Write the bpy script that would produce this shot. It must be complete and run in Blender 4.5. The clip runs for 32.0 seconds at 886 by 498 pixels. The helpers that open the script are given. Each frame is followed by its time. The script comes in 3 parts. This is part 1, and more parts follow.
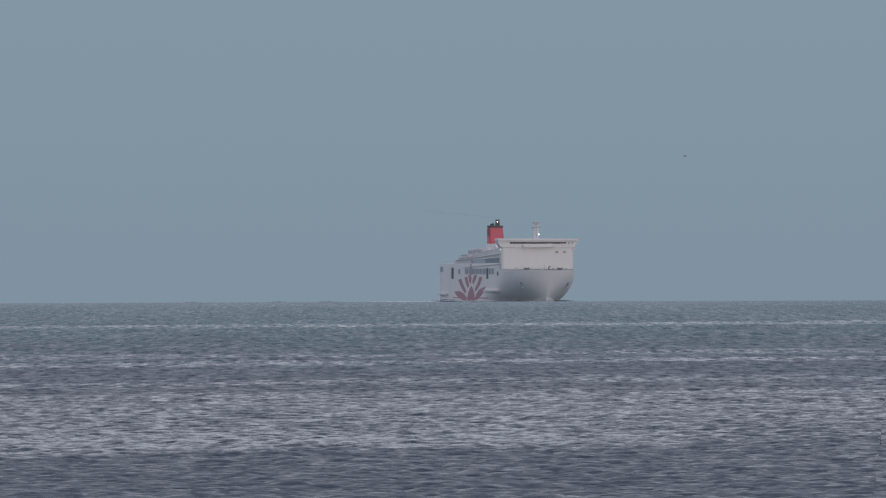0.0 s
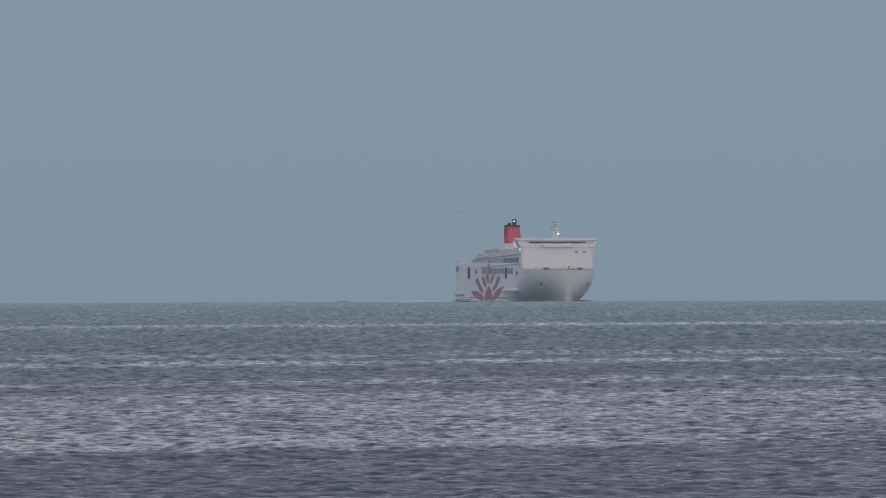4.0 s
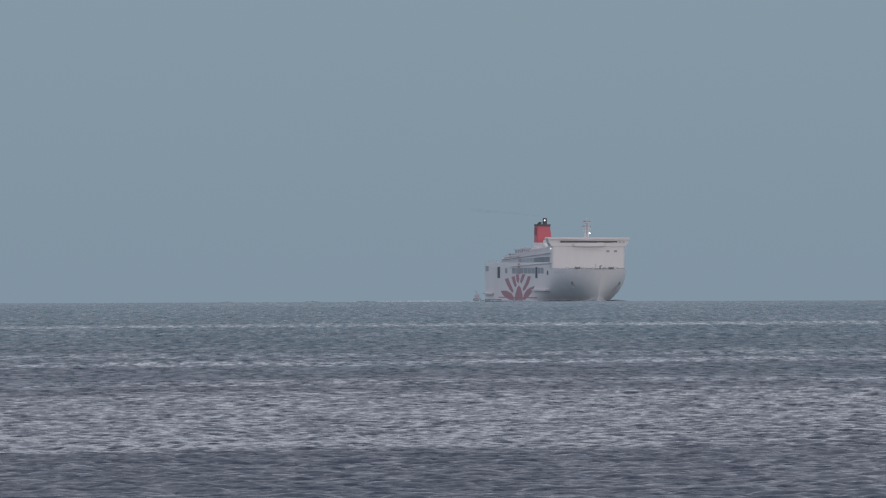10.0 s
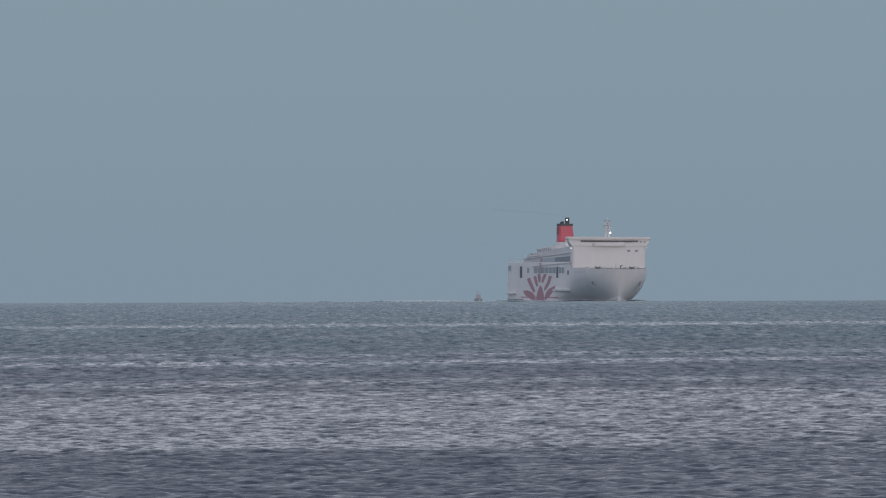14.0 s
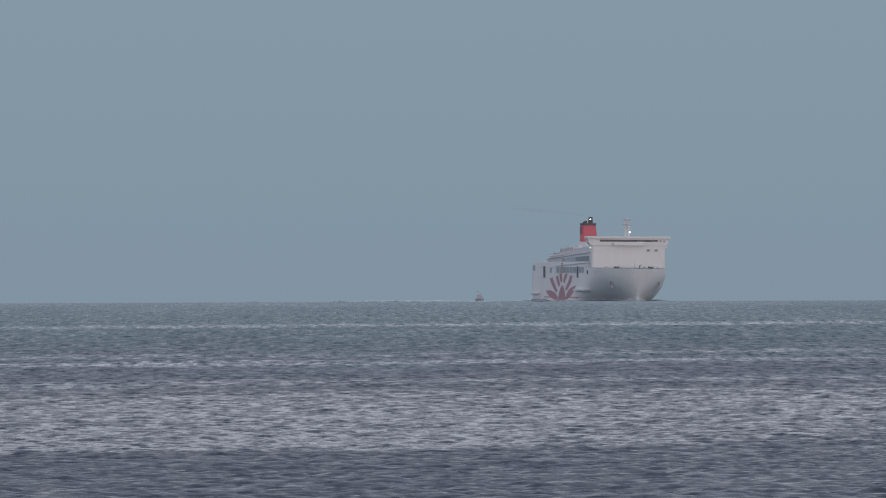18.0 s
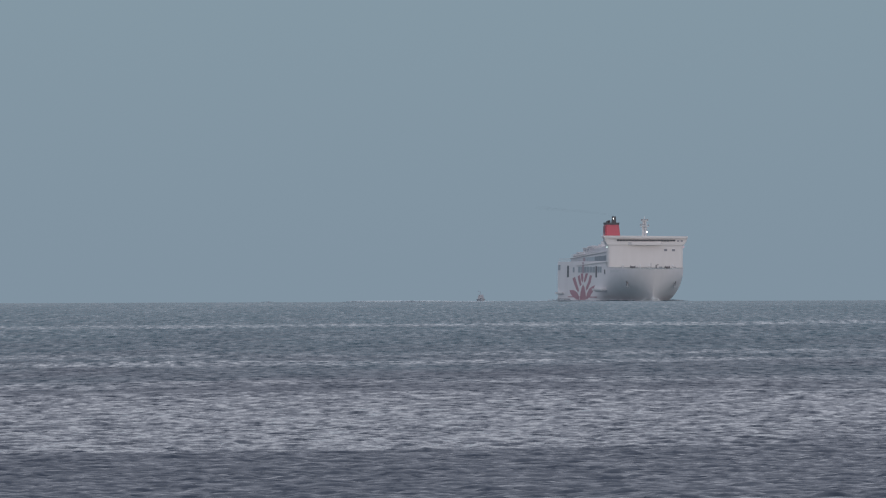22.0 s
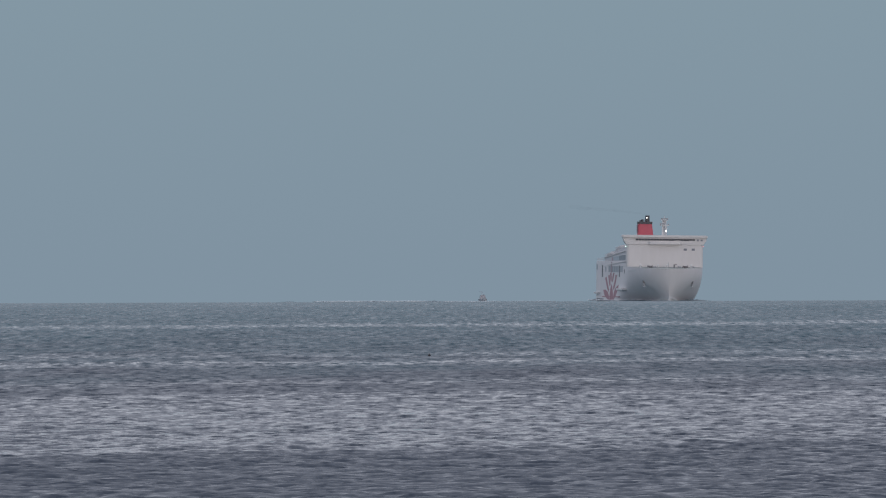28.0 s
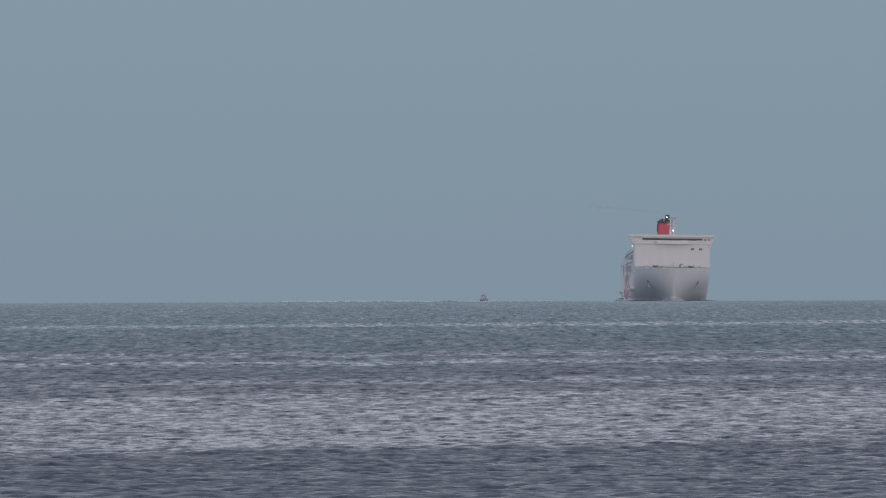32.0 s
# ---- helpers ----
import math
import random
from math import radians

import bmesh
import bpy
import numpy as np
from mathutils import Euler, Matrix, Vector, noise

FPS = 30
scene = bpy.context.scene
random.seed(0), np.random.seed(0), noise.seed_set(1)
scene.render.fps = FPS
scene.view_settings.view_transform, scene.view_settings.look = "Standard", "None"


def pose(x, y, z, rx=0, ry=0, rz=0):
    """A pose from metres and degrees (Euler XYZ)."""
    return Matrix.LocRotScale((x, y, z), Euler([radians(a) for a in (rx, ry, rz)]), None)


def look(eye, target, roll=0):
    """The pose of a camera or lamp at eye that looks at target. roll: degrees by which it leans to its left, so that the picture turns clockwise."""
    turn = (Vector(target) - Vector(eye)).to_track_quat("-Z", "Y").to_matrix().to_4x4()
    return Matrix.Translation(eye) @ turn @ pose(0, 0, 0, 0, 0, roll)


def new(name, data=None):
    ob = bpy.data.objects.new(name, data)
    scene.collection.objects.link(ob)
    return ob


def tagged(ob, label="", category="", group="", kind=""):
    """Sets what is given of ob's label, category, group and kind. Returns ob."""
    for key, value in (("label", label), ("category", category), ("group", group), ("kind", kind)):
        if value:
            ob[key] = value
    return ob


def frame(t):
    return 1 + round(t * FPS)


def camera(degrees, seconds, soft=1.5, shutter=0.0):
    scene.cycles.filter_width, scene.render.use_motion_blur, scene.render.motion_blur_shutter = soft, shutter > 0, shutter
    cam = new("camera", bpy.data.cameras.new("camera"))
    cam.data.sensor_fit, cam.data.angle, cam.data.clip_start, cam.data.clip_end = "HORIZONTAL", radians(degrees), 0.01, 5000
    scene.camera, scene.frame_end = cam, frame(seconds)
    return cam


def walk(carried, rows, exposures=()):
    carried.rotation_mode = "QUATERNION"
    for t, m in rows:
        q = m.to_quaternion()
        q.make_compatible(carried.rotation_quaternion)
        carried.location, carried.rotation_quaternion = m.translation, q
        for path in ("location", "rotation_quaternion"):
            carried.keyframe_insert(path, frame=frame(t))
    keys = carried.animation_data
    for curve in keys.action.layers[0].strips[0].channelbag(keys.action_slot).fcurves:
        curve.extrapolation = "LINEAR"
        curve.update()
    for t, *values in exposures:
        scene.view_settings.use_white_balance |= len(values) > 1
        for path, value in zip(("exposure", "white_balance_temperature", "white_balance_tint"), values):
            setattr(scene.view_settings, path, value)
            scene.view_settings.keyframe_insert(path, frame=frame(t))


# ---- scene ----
# The world: x to the right of the shot, y out to sea, z up from the water at the shore.
EYE = 5.0                      # height of the tripod over the sea
HORIZON = 4100.0               # distance at which the sea drops from view, bent early to fit the camera's view
BEND = HORIZON ** 2 / (2 * EYE)  # radius of the sea's bend

cam = camera(4.05, 32.0, soft=1.2)
STAND = look((0, 0, EYE), (0, 1000, EYE + 1.7326), roll=-0.19)
walk(cam, [(0, STAND), (32, STAND)], exposures=[(0, 0.01), (7, 0.03), (13, 0.04), (19.5, 0.05), (24, 0.01), (30, 0.03), (32, 0.03)])


def sea_z(x, y):
    return -(x * x + y * y) / (2 * BEND)


# ---- light: a hazy overcast sky, a wide veiled sun behind the camera ----
SUN_TO = Vector((0.42, -0.91, 0.03)).normalized()
world = bpy.data.worlds.new("overcast_sky")
scene.world = world
world.use_nodes = True
wn, wl = world.node_tree.nodes, world.node_tree.links
wn.clear()
w_out = wn.new("ShaderNodeOutputWorld")
w_sky = wn.new("ShaderNodeTexSky")
w_sky.sky_type = "NISHITA"
w_sky.sun_disc = False
w_sky.sun_elevation = math.asin(SUN_TO.z)
w_sky.sun_rotation = math.atan2(SUN_TO.x, SUN_TO.y)
w_sky.dust_density = 4.0
w_clear = wn.new("ShaderNodeBackground")
w_clear.inputs["Strength"].default_value = 0.012
wl.new(w_sky.outputs["Color"], w_clear.inputs["Color"])
w_co = wn.new("ShaderNodeTexCoord")
w_sep = wn.new("ShaderNodeSeparateXYZ")
wl.new(w_co.outputs["Generated"], w_sep.inputs[0])
w_ramp = wn.new("ShaderNodeValToRGB")
w_ramp.color_ramp.elements[0].position = 0.0
w_ramp.color_ramp.elements[0].color = (0.217, 0.290, 0.358, 1)
w_ramp.color_ramp.elements[1].position = 1.0
w_ramp.color_ramp.elements[1].color = (0.44, 0.48, 0.57, 1)
for p, c in ((0.025, (0.230, 0.314, 0.374)), (0.06, (0.32, 0.38, 0.45)), (0.12, (0.55, 0.575, 0.655)), (0.2, (0.62, 0.645, 0.74)), (0.42, (0.53, 0.56, 0.66))):
    w_ramp.color_ramp.elements.new(p).color = (*c, 1)
wl.new(w_sep.outputs["Z"], w_ramp.inputs["Fac"])
w_cloud = wn.new("ShaderNodeBackground")
w_cloud.inputs["Strength"].default_value = 0.98
wl.new(w_ramp.outputs["Color"], w_cloud.inputs["Color"])
w_add = wn.new("ShaderNodeAddShader")
wl.new(w_clear.outputs[0], w_add.inputs[0])
wl.new(w_cloud.outputs[0], w_add.inputs[1])
wl.new(w_add.outputs[0], w_out.inputs["Surface"])

sun_data = bpy.data.lights.new("sun", "SUN")
sun_data.energy = 0.72
sun_data.angle = radians(14)
sun_data.color = (1.0, 0.89, 0.82)
sun = new("sun", sun_data)
sun.matrix_world = look(SUN_TO * 300, (0, 0, 0))


# ---- materials ----
def nodes_of(name):
    m = bpy.data.materials.new(name)
    m.use_nodes = True
    nt = m.node_tree
    return m, nt, nt.nodes["Principled BSDF"]


def paint(name, color, rough=0.45, worn=None, scale=0.25, amount=0.35, metal=0.0, streak=True):
    """Weathered paint: broad patches, rain streaks and a fine grain."""
    m, nt, bsdf = nodes_of(name)
    n, l = nt.nodes, nt.links
    worn = worn or tuple(c * 0.72 for c in color)
    co = n.new("ShaderNodeTexCoord")
    mp = n.new("ShaderNodeMapping")
    mp.inputs["Scale"].default_value = (1, 1, 0.25 if streak else 1)
    l.new(co.outputs["Object"], mp.inputs["Vector"])
    big = n.new("ShaderNodeTexNoise")
    big.inputs["Scale"].default_value = scale
    big.inputs["Detail"].default_value = 5
    l.new(mp.outputs["Vector"], big.inputs["Vector"])
    fine = n.new("ShaderNodeTexNoise")
    fine.inputs["Scale"].default_value = scale * 9
    fine.inputs["Detail"].default_value = 3
    l.new(mp.outputs["Vector"], fine.inputs["Vector"])
    add = n.new("ShaderNodeMath")
    add.operation = "MULTIPLY"
    l.new(big.outputs["Fac"], add.inputs[0])
    l.new(fine.outputs["Fac"], add.inputs[1])
    rng = n.new("ShaderNodeMapRange")
    rng.inputs["From Min"].default_value = 0.18
    rng.inputs["From Max"].default_value = 0.40
    rng.inputs["To Min"].default_value = 0.0
    rng.inputs["To Max"].default_value = amount
    l.new(add.outputs[0], rng.inputs["Value"])
    mix = n.new("ShaderNodeMix")
    mix.data_type = "RGBA"
    mix.inputs["A"].default_value = (*color, 1)
    mix.inputs["B"].default_value = (*worn, 1)
    l.new(rng.outputs["Result"], mix.inputs["Factor"])
    l.new(mix.outputs["Result"], bsdf.inputs["Base Color"])
    bsdf.inputs["Roughness"].default_value = rough
    bsdf.inputs["Metallic"].default_value = metal
    bump = n.new("ShaderNodeBump")
    bump.inputs["Strength"].default_value = 0.12
    bump.inputs["Distance"].default_value = 0.02
    l.new(fine.outputs["Fac"], bump.inputs["Height"])
    l.new(bump.outputs["Normal"], bsdf.inputs["Normal"])
    return m


def glow(name, color, strength):
    m, nt, bsdf = nodes_of(name)
    bsdf.inputs["Base Color"].default_value = (*color, 1)
    bsdf.inputs["Emission Color"].default_value = (*color, 1)
    bsdf.inputs["Emission Strength"].default_value = strength
    return m


def water(name, shift):
    """Sea water; wind lanes lie where they are while the waves run through them."""
    m, nt, bsdf = nodes_of(name)
    n, l = nt.nodes, nt.links

    def math_node(op, a, b=None, clamp=False):
        k = n.new("ShaderNodeMath")
        k.operation, k.use_clamp = op, clamp
        for i, v in enumerate((a, b)):
            if v is None:
                continue
            if isinstance(v, (int, float)):
                k.inputs[i].default_value = v
            else:
                l.new(v, k.inputs[i])
        return k.outputs[0]

    geo = n.new("ShaderNodeNewGeometry")
    sep = n.new("ShaderNodeSeparateXYZ")
    l.new(geo.outputs["Position"], sep.inputs[0])
    # wandering of the lane edges
    wob = n.new("ShaderNodeTexNoise")
    wob.inputs["Scale"].default_value = 1.0
    wob.inputs["Detail"].default_value = 6
    wob.inputs["Roughness"].default_value = 0.62
    wmap = n.new("ShaderNodeMapping")
    wmap.inputs["Scale"].default_value = (0.075, 0.012, 0)
    l.new(geo.outputs["Position"], wmap.inputs["Vector"])
    l.new(wmap.outputs["Vector"], wob.inputs["Vector"])
    # lanes by distance from the camera, to fit its view: 300 / d, about 1 near to 0 far
    from_eye = math_node("SQRT", math_node("ADD", math_node("MULTIPLY", sep.outputs["X"], sep.outputs["X"]), math_node("MULTIPLY", sep.outputs["Y"], sep.outputs["Y"])))
    near = math_node("DIVIDE", 300.0, math_node("MAXIMUM", from_eye, 60.0))
    bearing = math_node("DIVIDE", sep.outputs["X"], math_node("MAXIMUM", from_eye, 60.0))
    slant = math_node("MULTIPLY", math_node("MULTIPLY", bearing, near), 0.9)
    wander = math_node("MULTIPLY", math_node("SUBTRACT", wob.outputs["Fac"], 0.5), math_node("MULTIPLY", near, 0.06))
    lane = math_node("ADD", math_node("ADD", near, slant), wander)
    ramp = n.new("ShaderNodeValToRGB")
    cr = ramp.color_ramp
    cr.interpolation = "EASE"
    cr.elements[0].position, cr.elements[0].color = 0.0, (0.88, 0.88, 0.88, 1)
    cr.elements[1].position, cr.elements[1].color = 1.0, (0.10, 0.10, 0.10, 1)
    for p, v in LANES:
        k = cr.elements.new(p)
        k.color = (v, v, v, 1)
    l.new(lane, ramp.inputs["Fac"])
    # the calm lane nearest the camera thins out to the right, to fit the view
    fade = math_node("MULTIPLY", math_node("MULTIPLY", math_node("SUBTRACT", bearing, 0.005), 36.0, True), math_node("SUBTRACT", math_node("MULTIPLY", near, 5.0), 2.75, True))
    calm = math_node("ADD", math_node("MULTIPLY", ramp.outputs["Color"], math_node("SUBTRACT", 1.0, math_node("MULTIPLY", fade, 0.62))), math_node("MULTIPLY", fade, 0.20))
    # noise laid by camera bearing and distance breaks the lanes up
    breakup = n.new("ShaderNodeTexNoise")
    breakup.inputs["Scale"].default_value = 1.0
    breakup.inputs["Detail"].default_value = 5
    breakup.inputs["Roughness"].default_value = 0.65
    patch = n.new("ShaderNodeCombineXYZ")
    l.new(math_node("MULTIPLY", bearing, 75.0), patch.inputs["X"])
    l.new(math_node("MULTIPLY", near, 24.0), patch.inputs["Y"])
    l.new(patch.outputs[0], breakup.inputs["Vector"])
    calm = math_node("ADD", calm, math_node("MULTIPLY", math_node("SUBTRACT", breakup.outputs["Fac"], 0.5), 0.6), True)
    # facets of the ripples, on the moving water: leaned towards the camera to fit its view, steeper where the wind is
    # on the water
    co = n.new("ShaderNodeTexCoord")
    osep = n.new("ShaderNodeSeparateXYZ")
    l.new(co.outputs["Object"], osep.inputs[0])
    # crests are stretched with distance from the camera, to keep their size in its view
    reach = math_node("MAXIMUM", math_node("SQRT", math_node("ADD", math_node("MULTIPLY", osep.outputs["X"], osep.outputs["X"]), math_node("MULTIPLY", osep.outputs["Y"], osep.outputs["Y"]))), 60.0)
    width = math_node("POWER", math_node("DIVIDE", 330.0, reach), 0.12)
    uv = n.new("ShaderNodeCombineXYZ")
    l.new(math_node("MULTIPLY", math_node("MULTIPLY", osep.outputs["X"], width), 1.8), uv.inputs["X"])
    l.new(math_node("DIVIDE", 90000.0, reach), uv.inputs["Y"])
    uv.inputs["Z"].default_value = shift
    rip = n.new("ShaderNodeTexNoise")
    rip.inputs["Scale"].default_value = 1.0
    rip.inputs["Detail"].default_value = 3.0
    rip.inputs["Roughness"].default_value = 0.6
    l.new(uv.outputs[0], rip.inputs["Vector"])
    off = n.new("ShaderNodeVectorMath")
    off.operation = "SUBTRACT"
    l.new(rip.outputs["Color"], off.inputs[0])
    off.inputs[1].default_value = (0.5, 0.5, 0.5)
    mag = n.new("ShaderNodeVectorMath")
    mag.operation = "ABSOLUTE"
    l.new(off.outputs[0], mag.inputs[0])
    lift = n.new("ShaderNodeVectorMath")
    lift.operation = "ADD"
    l.new(mag.outputs[0], lift.inputs[0])
    lift.inputs[1].default_value = (0.07, 0.07, 0.07)
    peaked = n.new("ShaderNodeVectorMath")
    peaked.operation = "MULTIPLY"
    l.new(off.outputs[0], peaked.inputs[0])
    l.new(lift.outputs[0], peaked.inputs[1])
    def between(lo, hi, by):
        k = n.new("ShaderNodeMapRange")
        k.inputs["To Min"].default_value, k.inputs["To Max"].default_value = lo, hi
        l.new(by, k.inputs["Value"])
        return k.outputs["Result"]

    # inshore the modelled waves take over from the ripples
    inshore = math_node("DIVIDE", math_node("SUBTRACT", near, 0.25), 0.4, True)
    offing = math_node("ADD", math_node("MULTIPLY", near, 1.9), 0.04, True)
    steepness = math_node("MULTIPLY", math_node("MULTIPLY", between(8.5, 8.4, calm), offing), between(1.0, 0.66, inshore))
    lean = math_node("ADD", between(-0.31, -0.158, calm), between(0.0, 0.079, inshore))
    size = n.new("ShaderNodeVectorMath")
    size.operation = "SCALE"
    l.new(peaked.outputs[0], size.inputs[0])
    l.new(steepness, size.inputs["Scale"])
    tilt = n.new("ShaderNodeCombineXYZ")
    l.new(lean, tilt.inputs["Y"])
    flat = n.new("ShaderNodeVectorMath")
    flat.operation = "MULTIPLY_ADD"
    flat.inputs[1].default_value = (1, 1, 0)
    # few facets lie flatter than their lane: the tilt is capped to hold back bright spots
    parts = n.new("ShaderNodeSeparateXYZ")
    l.new(size.outputs[0], parts.inputs[0])
    cut = n.new("ShaderNodeMath")
    cut.operation = "SMOOTH_MIN"
    l.new(parts.outputs["Y"], cut.inputs[0])
    crest = n.new("ShaderNodeMapRange")
    crest.inputs["To Min"].default_value = 0.08
    crest.inputs["To Max"].default_value = 0.14
    l.new(calm, crest.inputs["Value"])
    l.new(crest.outputs["Result"], cut.inputs[1])
    cut.inputs[2].default_value = 0.18
    whole = n.new("ShaderNodeCombineXYZ")
    l.new(parts.outputs["X"], whole.inputs["X"])
    l.new(cut.outputs[0], whole.inputs["Y"])
    l.new(whole.outputs[0], flat.inputs[0])
    l.new(tilt.outputs[0], flat.inputs[2])
    total = n.new("ShaderNodeVectorMath")
    total.operation = "ADD"
    l.new(geo.outputs["Normal"], total.inputs[0])
    l.new(flat.outputs[0], total.inputs[1])
    unit = n.new("ShaderNodeVectorMath")
    unit.operation = "NORMALIZE"
    l.new(total.outputs[0], unit.inputs[0])
    l.new(unit.outputs[0], bsdf.inputs["Normal"])
    # far water's paler teal is put into the colour, to fit the camera's view
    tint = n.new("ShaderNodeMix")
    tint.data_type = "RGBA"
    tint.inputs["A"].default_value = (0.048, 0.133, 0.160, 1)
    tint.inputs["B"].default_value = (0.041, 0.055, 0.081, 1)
    # follows nearness to the camera, not how deep the water is
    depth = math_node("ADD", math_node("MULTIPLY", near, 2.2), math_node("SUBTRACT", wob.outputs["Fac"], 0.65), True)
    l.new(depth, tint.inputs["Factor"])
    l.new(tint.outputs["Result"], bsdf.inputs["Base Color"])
    bsdf.inputs["Roughness"].default_value = 0.07
    bsdf.inputs["IOR"].default_value = 1.33
    return m


# wind lanes placed to fit the camera's view: (300 m over camera distance, how calm the water is)
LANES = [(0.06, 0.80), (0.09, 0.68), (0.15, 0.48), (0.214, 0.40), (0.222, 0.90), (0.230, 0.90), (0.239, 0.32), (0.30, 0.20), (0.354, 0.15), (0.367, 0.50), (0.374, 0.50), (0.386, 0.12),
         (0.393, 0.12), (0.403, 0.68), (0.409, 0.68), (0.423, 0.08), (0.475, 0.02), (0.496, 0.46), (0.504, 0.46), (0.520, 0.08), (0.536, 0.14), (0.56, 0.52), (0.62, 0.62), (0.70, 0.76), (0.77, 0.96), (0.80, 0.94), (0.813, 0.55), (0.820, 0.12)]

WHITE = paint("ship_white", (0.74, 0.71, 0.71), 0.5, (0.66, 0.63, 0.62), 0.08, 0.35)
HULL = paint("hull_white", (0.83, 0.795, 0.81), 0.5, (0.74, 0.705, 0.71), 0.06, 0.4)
GREY = paint("deck_house_grey", (0.60, 0.59, 0.62), 0.5, (0.48, 0.47, 0.50), 0.1, 0.5)
DECK = paint("deck_green_grey", (0.34, 0.37, 0.36), 0.7, (0.16, 0.18, 0.18), 0.2, 0.6, streak=False)
# emblem reds are paled and greyed, with the distance haze put into the colour
RED = paint("emblem_red", (0.44, 0.20, 0.25), 0.5, (0.46, 0.27, 0.31), 0.15, 0.5)
RAY = paint("emblem_ray_red", (0.45, 0.20, 0.25), 0.5, (0.47, 0.28, 0.31), 0.15, 0.5)
PINK_GREY = paint("emblem_pink_grey", (0.44, 0.30, 0.35), 0.45, (0.47, 0.36, 0.40), 0.15, 0.5)
FUNRED = paint("funnel_red", (0.54, 0.083, 0.122), 0.45, (0.45, 0.09, 0.125), 0.3, 0.5)
MAROON = paint("funnel_side_maroon", (0.22, 0.07, 0.10), 0.5, (0.15, 0.06, 0.08), 0.4, 0.5)
BLACK = paint("funnel_black", (0.07, 0.07, 0.085), 0.5, (0.09, 0.085, 0.085), 0.5, 0.6)
# window darks are lifted, with the distance haze put into the colour
GLASS = paint("dark_window_and_opening", (0.055, 0.062, 0.082), 0.5, (0.08, 0.085, 0.10), 0.3, 0.4)
PALE_GLASS = paint("pale_window", (0.42, 0.45, 0.50), 0.3, (0.36, 0.39, 0.44), 0.3, 0.5)
GLASS_BAND = paint("hazed_window", (0.17, 0.185, 0.23), 0.35, (0.24, 0.25, 0.29), 0.3, 0.5)
BAND = paint("grey_window_band", (0.25, 0.265, 0.31), 0.3, (0.27, 0.28, 0.31), 0.3, 0.5)
STEEL = paint("mast_steel", (0.42, 0.43, 0.46), 0.6, (0.34, 0.34, 0.36), 0.5, 0.5)
MASTWHITE = paint("mast_white", (0.74, 0.73, 0.74), 0.5, (0.55, 0.54, 0.54), 0.5, 0.4)
GEAR = paint("deck_gear_dark", (0.19, 0.19, 0.21), 0.6, (0.17, 0.14, 0.12), 0.6, 0.6)
DARK_STRIP = paint("waterline_dark", (0.10, 0.11, 0.14), 0.5, (0.16, 0.15, 0.15), 0.3, 0.6)
FOAM = paint("foam", (0.84, 0.86, 0.88), 0.8, (0.66, 0.71, 0.74), 0.8, 0.6, streak=False)
OLD_FOAM = paint("drifting_foam", (0.66, 0.72, 0.76), 0.8, (0.42, 0.49, 0.54), 0.8, 0.8, streak=False)
LAMP = glow("lamp_white", (1.0, 0.97, 0.92), 3.5)
GREEN_LAMP = glow("lamp_green", (0.75, 1.0, 0.88), 1.2)
RED_LAMP = glow("lamp_red", (1.0, 0.35, 0.40), 0.7)
# boat colours are pulled towards the sky's, which puts haze into them
FISHER = paint("boat_hazed", (0.46, 0.47, 0.50), 0.6, (0.43, 0.42, 0.45), 0.8, 0.6)
FISHER_DARK = paint("boat_dark", (0.38, 0.38, 0.43), 0.6, (0.35, 0.33, 0.37), 0.8, 0.6)
PLUMAGE = paint("plumage_dark", (0.05, 0.05, 0.055), 0.8, (0.09, 0.09, 0.09), 6.0, 0.6, streak=False)
GEAR_WET = paint("wet_wood", (0.030, 0.024, 0.028), 0.7, (0.045, 0.036, 0.04), 8.0, 0.6, streak=False)
# the dark look of the wave faces is put into the colour
SWELL = paint("swell_dark", (0.13, 0.175, 0.205), 0.5, (0.09, 0.125, 0.15), 0.5, 0.5, streak=False)
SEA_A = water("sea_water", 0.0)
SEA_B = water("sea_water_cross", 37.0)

# smoke: thin grey veil
SMOKE, s_nt, s_bsdf = nodes_of("funnel_smoke")
s_bsdf.inputs["Base Color"].default_value = (0.10, 0.10, 0.11, 1)
s_bsdf.inputs["Roughness"].default_value = 1.0
s_bsdf.inputs["Alpha"].default_value = 0.014


# ---- building helpers ----
def part(name, bm, material, parent=None, label="", smooth=False):
    """Links a bmesh as one mesh object, under a thing or a part."""
    me = bpy.data.meshes.new(name)
    bmesh.ops.recalc_face_normals(bm, faces=bm.faces)
    if smooth:
        for fc in bm.faces:
            fc.smooth = True
    bm.to_mesh(me)
    bm.free()
    me.materials.append(material)
    ob = new(name, me)
    ob.parent = parent
    if label:
        tagged(ob, label)
    return ob


def prism(pts, axis, a, b, bevel=0.0):
    """A flat outline drawn in two axes and pulled along the third from a to b."""
    bm = bmesh.new()

    def at(p, c):
        return {"x": (c, p[0], p[1]), "y": (p[0], c, p[1]), "z": (p[0], p[1], c)}[axis]
    lo = [bm.verts.new(at(p, a)) for p in pts]
    hi = [bm.verts.new(at(p, b)) for p in pts]
    bm.faces.new(lo)
    bm.faces.new(hi[::-1])
    k = len(pts)
    for i in range(k):
        bm.faces.new((lo[i], hi[i], hi[(i + 1) % k], lo[(i + 1) % k]))
    if bevel:
        bmesh.ops.bevel(bm, geom=bm.edges[:], offset=bevel, segments=2, affect="EDGES", profile=0.7)
    return bm


def block(x0, x1, y0, y1, z0, z1, bevel=0.05):
    return prism([(x0, y0), (x1, y0), (x1, y1), (x0, y1)], "z", z0, z1, bevel)


